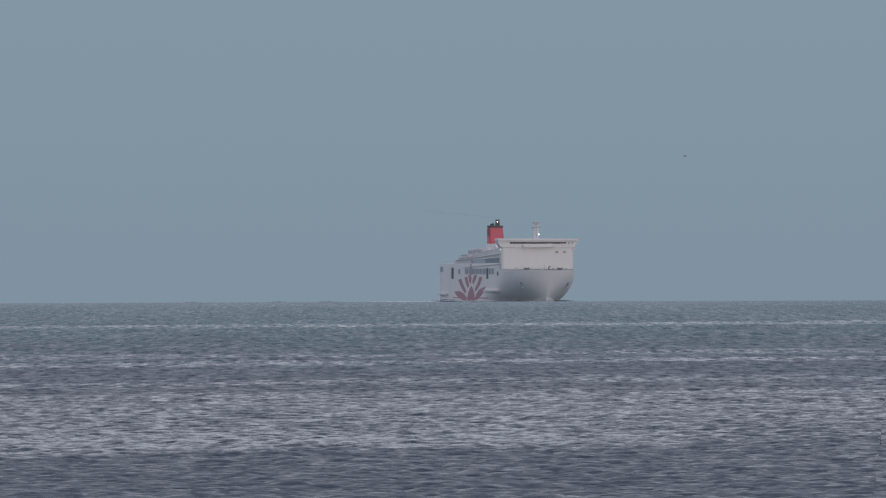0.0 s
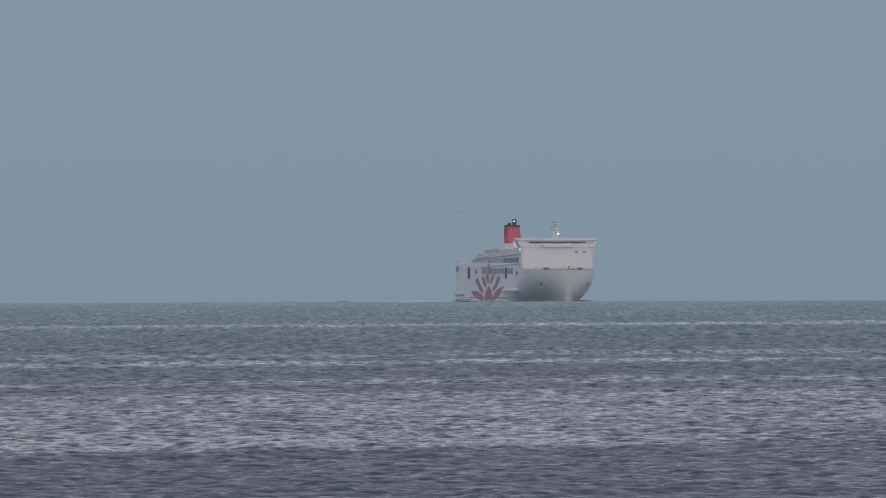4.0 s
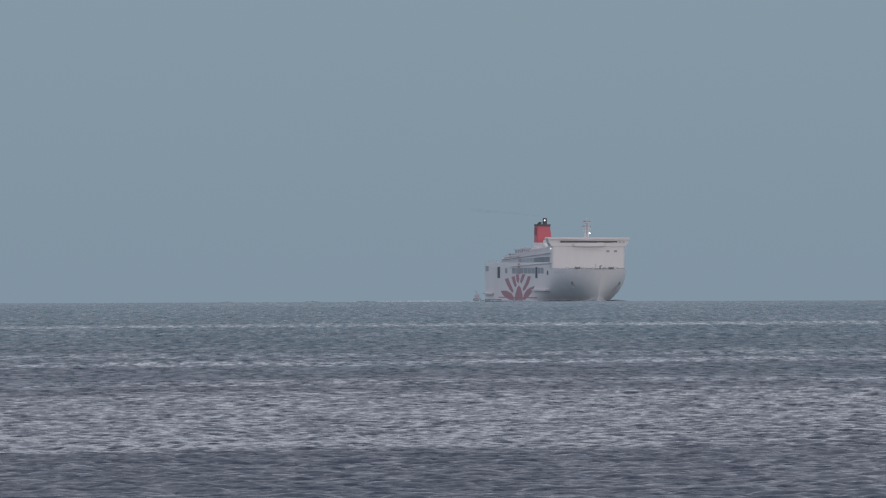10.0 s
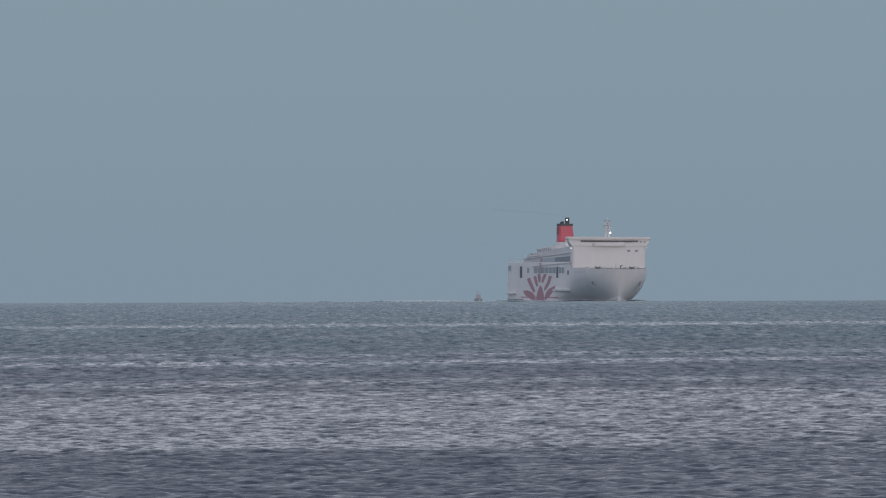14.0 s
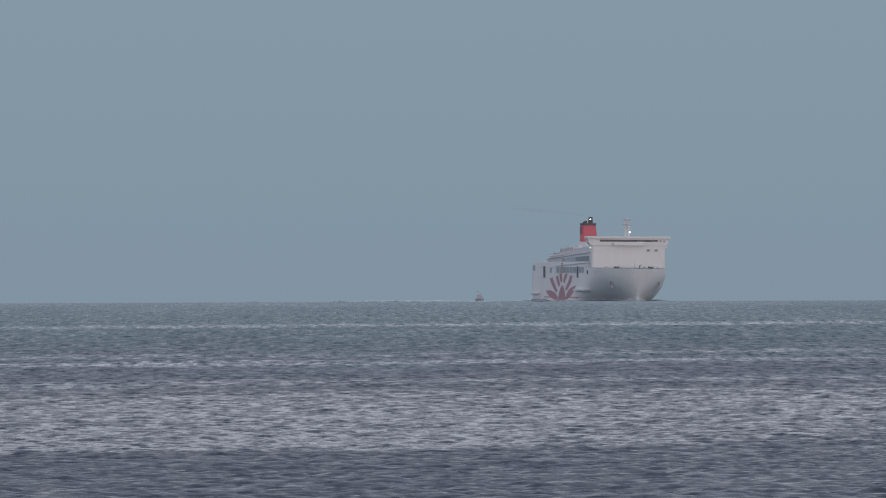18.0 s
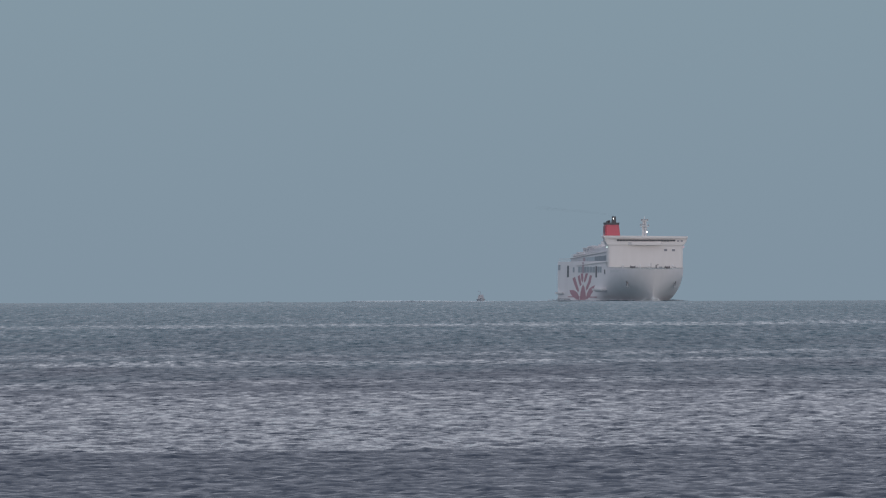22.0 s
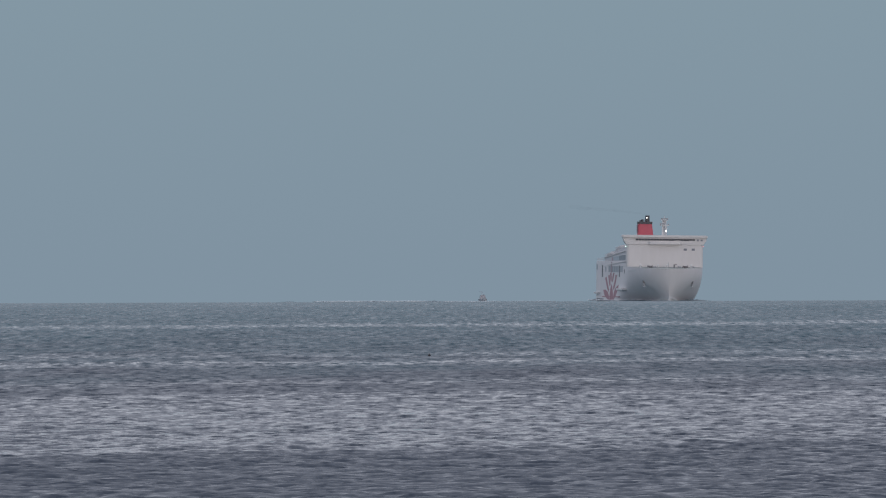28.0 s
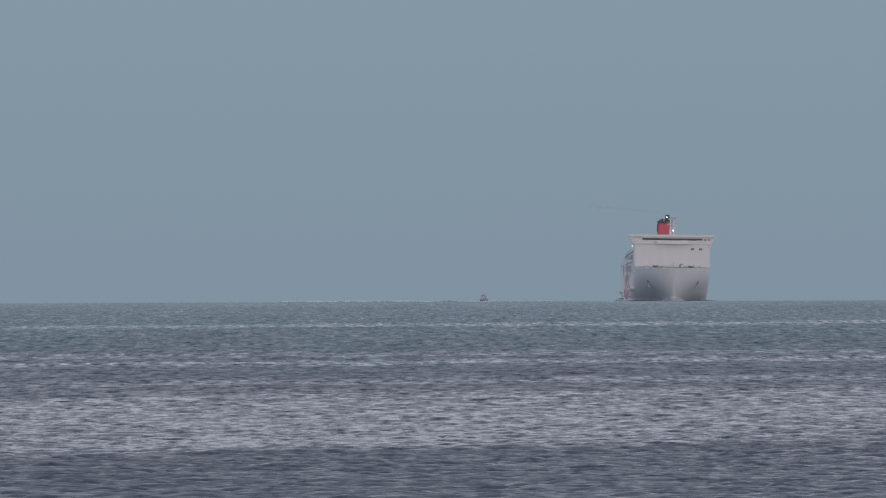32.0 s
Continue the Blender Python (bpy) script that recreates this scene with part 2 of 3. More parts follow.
def rod(p, q, r0, r1=None, sides=10, bm=None):
    """A round bar from p to q."""
    bm = bm or bmesh.new()
    p, q = Vector(p), Vector(q)
    d = q - p
    m = Matrix.Translation((p + q) / 2) @ d.to_track_quat("Z", "Y").to_matrix().to_4x4()
    bmesh.ops.create_cone(bm, cap_ends=True, segments=sides, radius1=r0, radius2=r0 if r1 is None else r1, depth=d.length, matrix=m)
    return bm


def ball(c, r, bm=None, sub=2, sx=1.0, sy=1.0, sz=1.0):
    bm = bm or bmesh.new()
    bmesh.ops.create_icosphere(bm, subdivisions=sub, radius=r, matrix=Matrix.Translation(c) @ Matrix.Diagonal((sx, sy, sz, 1)))
    return bm


def thing(name, label, category, group="", kind=""):
    ob = new(name)
    ob.empty_display_size = 0.5
    return tagged(ob, label, category, group, kind)


# ---- the sea ----
CHOP = 0.13                   # slope of the short waves


def sheet(name, xs, ys, zs, cols, rows, material):
    """A quad sheet of cols x rows points."""
    me = bpy.data.meshes.new(name)
    co = np.empty((rows * cols, 3), np.float32)
    co[:, 0], co[:, 1], co[:, 2] = xs.ravel(), ys.ravel(), zs.ravel()
    me.vertices.add(rows * cols)
    me.vertices.foreach_set("co", co.ravel())
    i = np.arange((rows - 1) * cols).reshape(rows - 1, cols)[:, :-1].ravel()
    quads = np.stack([i, i + 1, i + 1 + cols, i + cols], 1).astype(np.int32)
    me.loops.add(quads.size)
    me.loops.foreach_set("vertex_index", quads.ravel())
    me.polygons.add(len(quads))
    me.polygons.foreach_set("loop_start", np.arange(len(quads), dtype=np.int32) * 4)
    me.polygons.foreach_set("use_smooth", np.ones(len(quads), bool))
    me.update(calc_edges=True)
    me.materials.append(material)
    return new(name, me)


def build_sea():
    # the whole sea, out to the horizon and round behind the shore
    rings = np.concatenate([[0.0], np.geomspace(8, 4975, 150)])
    turn = np.linspace(2 * np.pi, 0, 181)
    rr, aa = np.meshgrid(rings, turn, indexing="ij")
    xs, ys = rr * np.sin(aa) + 3.0, rr * np.cos(aa) - 6.0
    zs = -rr ** 2 / (2 * BEND) - 0.55
    sea = sheet("sea", xs, ys, zs, 181, len(rings), SEA_A)
    tagged(sea, "blue-grey open sea under a hazy overcast sky", "sea", kind="structure")


def wave_field(name, label, seed, heading, material, run):
    """Running short-crested waves in a wedge that fits the camera's view, finer towards the camera."""
    rng = np.random.RandomState(seed)
    step, gaps = [256.0], []
    while step[-1] < 4940:
        gaps.append(0.20 if step[-1] < 400 else 0.20 + (step[-1] - 400) * 0.0030)
        step.append(step[-1] + gaps[-1])
    gaps.append(gaps[-1])
    d = np.array(step)
    cols = 300
    s = np.linspace(-1, 1, cols)
    half = d * 0.0365 + 5.4
    ys = np.repeat(d[:, None], cols, 1)
    xs = half[:, None] * s[None, :]
    gap = np.maximum(np.array(gaps), half * 2 / cols)[:, None]
    zs = -(xs ** 2 + ys ** 2) / (2 * BEND) - 0.22
    # chop, wind sea and a low swell: (shortest, longest, how many, root mean square slope, spread of heading)
    for short, long, many, slope, spread in ((0.42, 0.8, 36, CHOP * 0.75, 34), (0.8, 1.9, 48, CHOP * 0.95, 46), (1.9, 5.0, 18, CHOP * 0.2, 32), (14, 60, 12, 0.008, 40)):
        for lam in np.geomspace(short, long, many):
            a = radians(heading + rng.normal(0, spread))
            k = 2 * np.pi / lam
            ph = rng.uniform(0, 2 * np.pi)
            keep = np.clip((lam / gap - 2.0) / 1.4, 0, 1)
            if not keep.any():
                continue
            arg = k * (np.sin(a) * xs - np.cos(a) * ys) + ph
            zs += keep * slope * math.sqrt(2 / many) / k * (np.sin(arg) + 0.18 * np.cos(2 * arg))
    ob = sheet(name, xs, ys, zs, cols, len(d), material)
    tagged(ob, label, "waves", kind="stuff")
    return ob, run


SHIP_FIT = ((-2.535, -10.819, 4.947, 9.254), (-29.215, 21.202, 53.137, 34.558), (0.0, -1.873, -219.599, 4599.744))


def ship_pose(t):
    """The ferry's way: she turns her bow towards the shore and heels a little."""
    u = t / 32.0
    turn, side, away = (((c[0] * u + c[1]) * u + c[2]) * u + c[3] for c in SHIP_FIT)
    heel = 0.2 + 0.75 * max(u, 0.0) ** 1.3
    return pose(side, away, sea_z(side, away), -heel, 0, turn - 90)


# ---- the ferry: x to the bow, y to port, z up from the waterline ----
STERN, HALF, RAIL = -139.5, 13.5, 11.8


def stem_at(z):
    """The raked stem: how far forward it stands at height z."""
    v = min(max(z / RAIL, 0.0), 1.0)
    return 20.6 + 5.4 * v ** 0.8


def breadth(x, z):
    """Half breadth of the hull at x and height z: fine at the waterline, bluff and flared at the deck."""
    v = min(max(z / RAIL, 0.0), 1.0)
    w = 1 - (1 - v) ** 2.2
    full = -48.0 + 38.0 * w
    s = min(max((x - full) / (stem_at(z) - full), 0.0), 1.0)
    return HALF * (1 - s ** (1.95 + 1.05 * w)) ** (1 - 0.45 * w)


def sheer(x, z):
    """The foredeck dips a little towards the stem."""
    return z * (1 - 0.065 * min(max((x - 1) / 24, 0.0), 1.0)) if z > 0 else z


def build_ferry():
    ship = thing("ferry", "large white car ferry with red sun emblem and red funnel", "ferry")
    # hull: both sides lofted, with transom and deck
    bm = bmesh.new()
    levels = [-2.0, -0.6, 0.0, 0.8, 1.8, 3.0, 4.4, 6.0, 7.6, 9.2, 10.6, RAIL]
    aft = [STERN + i * (STERN * -1 - 60) / 14 for i in range(15)]
    n2 = 44
    rows = []
    for z in levels:
        stem = stem_at(z)
        row = list(aft) + [-60 + (stem + 60) * (1 - (1 - i / n2) ** 1.7) for i in range(1, n2 + 1)]
        rows.append([(x, breadth(x, z), z) for x in row])
    for sgn in (-1, 1):
        vs = [[bm.verts.new((x, sgn * max(b, 0.02), sheer(x, z))) for x, b, z in r] for r in rows]
        for j in range(len(vs) - 1):
            for i in range(len(vs[0]) - 1):
                bm.faces.new((vs[j][i], vs[j][i + 1], vs[j + 1][i + 1], vs[j + 1][i]))
        if sgn < 0:
            left = vs
        else:
            for j in range(len(vs) - 1):
                bm.faces.new((left[j][0], left[j + 1][0], vs[j + 1][0], vs[j][0]))
                bm.faces.new((left[j][-1], left[j + 1][-1], vs[j + 1][-1], vs[j][-1]))
            for i in range(len(vs[0]) - 1):
                bm.faces.new((left[0][i], left[0][i + 1], vs[0][i + 1], vs[0][i]))
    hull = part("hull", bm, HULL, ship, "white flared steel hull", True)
    for poly in hull.data.polygons:
        if abs(poly.normal.z) > 0.98 or poly.normal.x < -0.98:
            poly.use_smooth = False
    bm = bmesh.new()
    xs = [STERN, -60, -20] + [2 + 23.95 * (1 - (1 - i / 16) ** 1.4) for i in range(17)]
    lo = [bm.verts.new((x, -breadth(x, RAIL), sheer(x, RAIL) - 0.02)) for x in xs]
    hi = [bm.verts.new((x, breadth(x, RAIL), sheer(x, RAIL) - 0.02)) for x in xs]
    for i in range(len(xs) - 1):
        bm.faces.new((lo[i], lo[i + 1], hi[i + 1], hi[i]))
    part("weather_deck", bm, DECK, hull, "green-grey painted foredeck")
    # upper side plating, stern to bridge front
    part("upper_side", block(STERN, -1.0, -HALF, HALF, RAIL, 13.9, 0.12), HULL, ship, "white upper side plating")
    # bulwark rail round the foredeck
    bm = bmesh.new()
    pts = [2 + 23.9 * (1 - (1 - i / 18) ** 1.5) for i in range(19)]
    ring = [(x, -breadth(x, RAIL) + 0.06) for x in pts] + [(x, breadth(x, RAIL) - 0.06) for x in reversed(pts)]
    for a, b in zip(ring, ring[1:]):
        if (Vector(a) - Vector(b)).length < 0.05:
            continue
        rod((*a, sheer(a[0], RAIL) + 0.1), (*b, sheer(b[0], RAIL) + 0.1), 0.13, sides=6, bm=bm)
    part("bulwark_rail", bm, WHITE, ship, "white rounded bulwark rail", True)
    # accommodation block and bridge
    def rounded(x0, x1, w, r, k=5):
        pts = [(x0, -w), (x0, w)]
        for i in range(k + 1):
            a = math.pi / 2 * i / k
            pts.append((x1 - r + r * math.sin(a), w - r + r * math.cos(a)))
        for i in range(k + 1):
            a = math.pi / 2 * (1 - i / k)
            pts.append((x1 - r + r * math.sin(a), -w + r - r * math.cos(a)))
        return pts
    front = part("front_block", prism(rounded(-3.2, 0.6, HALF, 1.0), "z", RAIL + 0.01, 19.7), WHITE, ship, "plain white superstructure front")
    for y in (7.2, 10.0):
        w = part("front_window", block(0.55, 0.66, y - 0.55, y + 0.55, 17.65, 18.4, 0.03), GLASS_BAND, front, "small dark square window")
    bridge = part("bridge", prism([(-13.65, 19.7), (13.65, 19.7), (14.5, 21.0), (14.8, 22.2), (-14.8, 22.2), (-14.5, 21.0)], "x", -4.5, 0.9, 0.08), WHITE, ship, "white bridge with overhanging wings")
    bow_pts = [(0.5, -6.6), (1.9, -5.2), (2.2, -2.5), (2.3, 0), (2.2, 2.5), (1.9, 5.2), (0.5, 6.6)]
    part("bridge_bay", prism(bow_pts, "z", 19.75, 20.75, 0.05), WHITE, bridge, "curved white bay under the bridge windows")
    part("bridge_roof", prism([(-15.0, 22.2), (15.0, 22.2), (15.0, 22.75), (14.8, 23.0), (-14.8, 23.0), (-15.0, 22.75)], "x", -5.5, 1.5, 0.06), WHITE, bridge, "white flat bridge roof edge")
    pane_w = 21.0 / 20
    for i in range(20):
        y = -10.4 + i * pane_w
        if i in (13, 14) or i > 17:
            z0 = 21.15
        else:
            z0 = 21.05
        part("bridge_window", block(0.82, 0.98, y + 0.05, y + pane_w - 0.05, z0, 21.7, 0.02), GLASS, bridge)
    for y in (11.6, 12.9):
        part("wing_window", block(0.82, 0.97, y - 0.35, y + 0.35, 21.0, 21.6, 0.02), BAND, bridge)
    part("window_visor", block(0.85, 1.5, -11.2, 11.2, 21.85, 22.0, 0.03), WHITE, bridge)
    # side lights in the bridge wings
    part("starboard_light", ball((0.6, -13.85, 18.9), 0.2), GREEN_LAMP, bridge, "pale green navigation light", True)
    part("port_light", ball((0.75, 13.6, 19.2), 0.16), RED_LAMP, bridge, "red navigation light", True)
    # deck houses behind the bridge
    # the upper works rise towards the bridge
    def roof(x):
        k = min(max((x + 104) / 99.6, 0.0), 1.0)
        return 16.1 + 4.2 * k - 0.3 * k * k
    lower = part("deck_house", prism([(-105, 13.9), (-1.2, 13.9), (-1.2, 17.3), (-105, 14.9)], "y", -13.2, 13.2, 0.1), GREY, ship, "pale deck house with a rising window band")
    part("deck_edge", prism([(-106, 14.9), (-1.3, 17.3), (-1.3, 17.65), (-106, 15.2)], "y", -13.48, 13.48, 0.05), WHITE, ship, "white deck edge rising forward")
    steps = [-104, -88, -70, -52, -36, -20, -4.4]
    part("deck_house", prism([(-104, 15.1), (-4.4, 17.5)] + [(x, roof(x)) for x in reversed(steps)], "y", -11.6, 11.6, 0.12), GREY, ship, "pale upper deck house sloping up to the bridge")

    def opening(x0, x1, z0, z1, y, mat, owner, label="", name="side_window"):
        """A framed flat panel on the starboard side; its dark colour stands in for an opening's shade."""
        pane = part(name, block(x0, x1, y - 0.03, y + 0.05, z0, z1, 0.0), mat, owner, label)
        bm = bmesh.new()
        t = 0.16
        for a, b, c, d in ((x0 - t, x1 + t, z1, z1 + t), (x0 - t, x1 + t, z0 - t, z0), (x0 - t, x0, z0, z1), (x1, x1 + t, z0, z1)):
            part_bm = block(a, b, y - 0.09, y + 0.04, c, d, 0.0)
            tmp = bpy.data.meshes.new("tmp")
            part_bm.to_mesh(tmp)
            part_bm.free()
            bm.from_mesh(tmp)
            bpy.data.meshes.remove(tmp)
        return pane, part("window_frame", bm, HULL, owner)
    Y = -HALF
    opening(-138.5, -131.5, 10.8, 12.7, Y, BAND, hull, "grey panel for a shaded stern side opening", "side_opening")
    opening(-112.6, -107, 8.2, 12.4, Y, GLASS, hull, "tall dark panel for a shaded side door opening", "side_opening")
    opening(-96.4, -91.6, 10.0, 11.8, Y, BAND, hull, "grey square panel for a shaded side opening", "side_opening")
    opening(-32.6, -28.0, 8.2, 12.2, Y, GLASS, hull, "tall dark panel for a shaded side door opening", "side_opening")
    opening(-8.9, -5.6, 9.4, 10.9, Y, GLASS, hull, "small dark panel for a shaded side opening", "side_opening")
    for i in range(6):
        x0 = -81.2 + i * 8.05
        opening(x0, x0 + 7.6, 9.9, 12.0, Y, BAND, hull, "", "promenade_window")
    for i in range(2):
        x0 = -27.6 + i * 6.3
        opening(x0, x0 + 5.9, 9.9, 12.0, Y, BAND, hull, "", "promenade_window")
    # the window band on the deck house, pale glass aft and dark forward
    for i in range(9):
        x0 = -63.6 + i * 6.65
        x1 = x0 + 6.3
        lo, hi = 14.05, 15.3 + 0.75 * (x0 + 63.6) / 60
        part("cabin_window", prism([(x0, lo), (x1, lo + 0.02), (x1, hi + 0.08), (x0, hi)], "y", -13.26, -13.1), PALE_GLASS if i < 4 else GLASS_BAND, lower, "pale cabin window" if i < 4 else "dark cabin window")
        part("window_frame", prism([(x0 - 0.2, hi), (x1 + 0.15, hi + 0.08), (x1 + 0.15, hi + 0.3), (x0 - 0.2, hi + 0.22)], "y", -13.34, -13.1), HULL, lower)
    # stern ramp and side ledges
    part("side_ledge", block(-36, -8.0, -HALF - 0.85, -HALF + 2.5, 3.45, 4.2, 0.1), WHITE, hull, "white fender ledge")
    part("side_ledge", block(STERN - 0.5, -120.5, -HALF - 0.85, -HALF + 0.3, 2.1, 2.75, 0.1), WHITE, hull, "white fender ledge")
    # dark strip along the waterline, from the stern forward
    part("waterline_dark", block(STERN - 0.06, -104, -HALF - 0.07, HALF + 0.07, -0.5, 0.40, 0.0), DARK_STRIP, hull, "dark strip along the waterline under the stern")
    part("stern_door", block(STERN - 0.35, STERN - 0.02, -9, 9, 2.8, 9.6, 0.1), GREY, hull, "grey stern ramp door")
    # sun emblem on the starboard side
    petals = [
        ("sun_petal", [(-76.3, 0.0), (-74.6, 2.3), (-70.4, 4.6), (-67.1, 5.6), (-63.1, 4.6), (-59.8, 2.3), (-58.3, 0.0)]),
        ("sun_petal", [(-105.2, 3.5), (-94.0, 3.6), (-83.6, 2.7), (-78.3, 1.3), (-77.5, 0.0), (-85.8, 0.2), (-96.1, 1.2), (-102.3, 2.3)]),
        ("sun_petal", [(-33.8, 5.4), (-38.7, 3.4), (-46.8, 1.5), (-55.8, 0.2), (-58.2, 0.6), (-55.8, 2.4), (-50.0, 4.0), (-42.7, 4.8)]),
        ("sun_ray", [(-96.8, 7.8), (-90.1, 8.3), (-85.2, 6.2), (-78.3, 3.5), (-81.2, 2.8), (-86.9, 4.1), (-92.7, 6.0)]),
        ("sun_ray", [(-82.3, 8.6), (-76.5, 9.0), (-73.7, 7.0), (-71.7, 5.5), (-75.4, 4.9), (-79.4, 6.6)]),
        ("sun_ray", [(-73.6, 9.6), (-67.9, 9.6), (-66.3, 8.1), (-67.9, 6.3), (-71.6, 7.0)]),
        ("sun_ray", [(-59.7, 9.6), (-53.6, 9.6), (-57.3, 7.9), (-61.8, 6.2), (-64.7, 6.9), (-62.2, 8.6)]),
        ("sun_ray", [(-48.3, 9.0), (-42.2, 8.8), (-46.3, 6.3), (-54.1, 4.0), (-59.0, 3.4), (-58.2, 4.7), (-52.4, 6.6)]),
    ]
    for name, pts in petals:
        part(name, prism(pts, "y", Y - 0.05, Y + 0.02), RAY if name == "sun_ray" else RED, hull, "red painted sun emblem ray" if name == "sun_ray" else "red painted sun emblem petal")
    part("sun_ray", prism([(-69.4, 9.7), (-69.2, 13.6), (-64.6, 13.6), (-64.2, 9.7)], "y", Y - 0.13, Y - 0.095), PINK_GREY, hull, "pink-grey emblem ray across the windows")
    part("red_line", block(-110, -30, Y - 0.09, Y + 0.1, 0.95, 1.28, 0.0), RED, hull, "thin red waterline stripe")
    part("sun_ray", block(-69.4, -64.2, -13.32, -13.1, 13.95, 15.2, 0.0), PINK_GREY, lower, "pink-grey emblem tip")
    # ship's name, too far off to read: plain bars on the flare
    for i in range(9):
        x = 4.2 + i * 1.15
        z = 10.35
        y = -breadth(x, z)
        slope = (breadth(x + 0.4, z) - breadth(x - 0.4, z)) / 0.8
        lean = (breadth(x, z + 0.3) - breadth(x, z - 0.3)) / 0.6
        ob = part("name_bar", block(-0.38, 0.38, -0.05, 0.05, -0.42, 0.42, 0.0), MASTWHITE, hull)
        ob.matrix_basis = pose(x, y, z, math.degrees(math.atan(lean)), 0, math.degrees(math.atan(-slope)))
    # anchors in their pockets
    for sgn in (-1, 1):
        x, z = 15.8, 6.9
        y = sgn * breadth(x, z)
        slope = (breadth(x + 0.4, z) - breadth(x - 0.4, z)) / 0.8
        turn = math.degrees(math.atan2(sgn * slope, 1))
        # a solid dark plate stands in for the recess
        bm = prism([(-0.9, 1.3), (0.0, 1.4), (0.8, -0.2), (1.0, -1.3), (0.2, -1.3), (-0.4, 0.2)], "y", -0.25, 0.25, 0.05)
        pocket = part("anchor_pocket", bm, GEAR, hull, "dark plate in place of the anchor recess")
        pocket.matrix_basis = pose(x, y, z, 0, 0, turn) @ Matrix.Diagonal((0.62, 0.85, 1.3, 1.0))
        bm = rod((0.5, 0, -1.0), (1.1, 0, -2.6), 0.22)
        rod((0.2, 0, -2.5), (2.0, 0, -2.7), 0.32, 0.2, bm=bm)
        rod((0.2, 0, -2.5), (-0.1, 0, -1.9), 0.2, 0.1, bm=bm)
        rod((2.0, 0, -2.7), (2.1, 0, -2.0), 0.2, 0.1, bm=bm)
        anchor = part("anchor", bm, STEEL, hull, "grey steel anchor")
        anchor.matrix_basis = pose(x, y + sgn * 0.1, z, 0, 0, turn) @ Matrix.Scale(0.8, 4)
    # foredeck gear
    for y in (-6.1, 6.3):
        bm = rod((12, y - 0.7, 12.0), (12, y + 0.7, 11.95), 0.26, sides=14)
        rod((12, y - 0.9, 12.0), (12, y - 0.7, 11.95), 0.46, sides=14, bm=bm)
        rod((12, y + 0.7, 12.0), (12, y + 0.9, 11.95), 0.46, sides=14, bm=bm)
        rod((12, y, 11.35), (12, y, 12.0), 0.5, sides=8, bm=bm)
        part("mooring_winch", bm, GEAR, ship, "dark mooring winch on the foredeck")
    bm = rod((10, 2.6, 11.4), (10, 2.6, 12.7), 0.24)
    rod((10, 2.6, 12.6), (8, 3.6, 12.8), 0.16, bm=bm)
    part("deck_crane", bm, GEAR, ship, "small dark deck crane")
    for y, h in ((-9.0, 12.1), (-4.0, 12.05), (4.6, 12.2), (9.4, 12.15)):
        bm = rod((7.5, y - 0.3, 11.4), (7.5, y - 0.3, h), 0.2, 0.24, 12)
        rod((7.5, y + 0.3, 11.4), (7.5, y + 0.3, h), 0.2, 0.24, 12, bm)
        part("bollard", bm, STEEL, ship, "twin steel mooring bollards", True)
    bm = rod((14, 0.2, 11.3), (14, 0.2, 13.4), 0.1)
    part("foremast", bm, STEEL, ship, "short foremast")
    for y in (-9.2, -3.0, 0.2, 8.6):
        bm = rod((9, y, 11.45), (9, y, 12.4), 0.22)
        rod((9, y, 12.4), (9.3, y, 12.6), 0.36, 0.36, bm=bm)
        part("deck_vent", bm, MASTWHITE, ship, "mushroom deck ventilator")
    # mast on the bridge roof
    bm = rod((-3, -0.6, 23.0), (-3, -0.45, 29.0), 0.30, 0.22)
    rod((-3, 0.6, 23.0), (-3, 0.45, 29.0), 0.30, 0.22, bm=bm)
    rod((-4.2, 0, 23.0), (-3.4, 0, 28.4), 0.30, 0.22, bm=bm)
    for k in range(7):
        z = 23.6 + k * 0.75
        rod((-3, -0.5, z), (-3, 0.5, z + 0.75), 0.09, bm=bm)
    rod((-3, 0, 28.8), (-3, 0, 30.0), 0.12, 0.06, bm=bm)
    mast = part("radar_mast", bm, MASTWHITE, ship, "pale lattice radar mast")
    for z, a, b in ((25.4, -1.0, 1.1), (26.3, -1.5, 1.6), (28.2, -1.2, 1.3)):
        part("mast_platform", block(-4.0, -2.4, a, b, z, z + 0.22, 0.03), MASTWHITE, mast)
    part("radar_scanner", block(-2.3, -1.9, -1.6, 0.5, 27.0, 27.3, 0.05), STEEL, mast, "grey radar scanner bar")
    part("radar_scanner", block(-2.6, -2.2, -0.9, 1.3, 28.75, 29.05, 0.05), STEEL, mast, "grey radar scanner bar")
    for y, z in ((-1.35, 26.9), (1.45, 26.95), (-1.0, 28.8), (1.1, 28.85)):
        part("mast_light", rod((-3, y, z - 0.4), (-3, y, z + 0.15), 0.22), STEEL, mast)
    part("masthead_lamp", ball((1.0, 0.35, 24.5), 0.24), LAMP, mast, "bright white masthead light", True)
    part("lamp_post", rod((0.8, 0.35, 23.0), (0.8, 0.35, 24.4), 0.1), STEEL, mast)
    # funnel
    fx, fy = -97.0, 0.5

    def taper(z0, z1, w0, w1, l0, l1, bev=0.35, lean=0.0):
        bm = bmesh.new()
        lo = [bm.verts.new((fx + a * l0 / 2, fy + lean + b * w0 / 2, z0)) for a, b in ((-1, -1), (1, -1), (1, 1), (-1, 1))]
        hi = [bm.verts.new((fx + a * l1 / 2, fy + b * w1 / 2, z1)) for a, b in ((-1, -1), (1, -1), (1, 1), (-1, 1))]
        bm.faces.new(lo)
        bm.faces.new(hi)
        for i in range(4):
            bm.faces.new((lo[i], lo[(i + 1) % 4], hi[(i + 1) % 4], hi[i]))
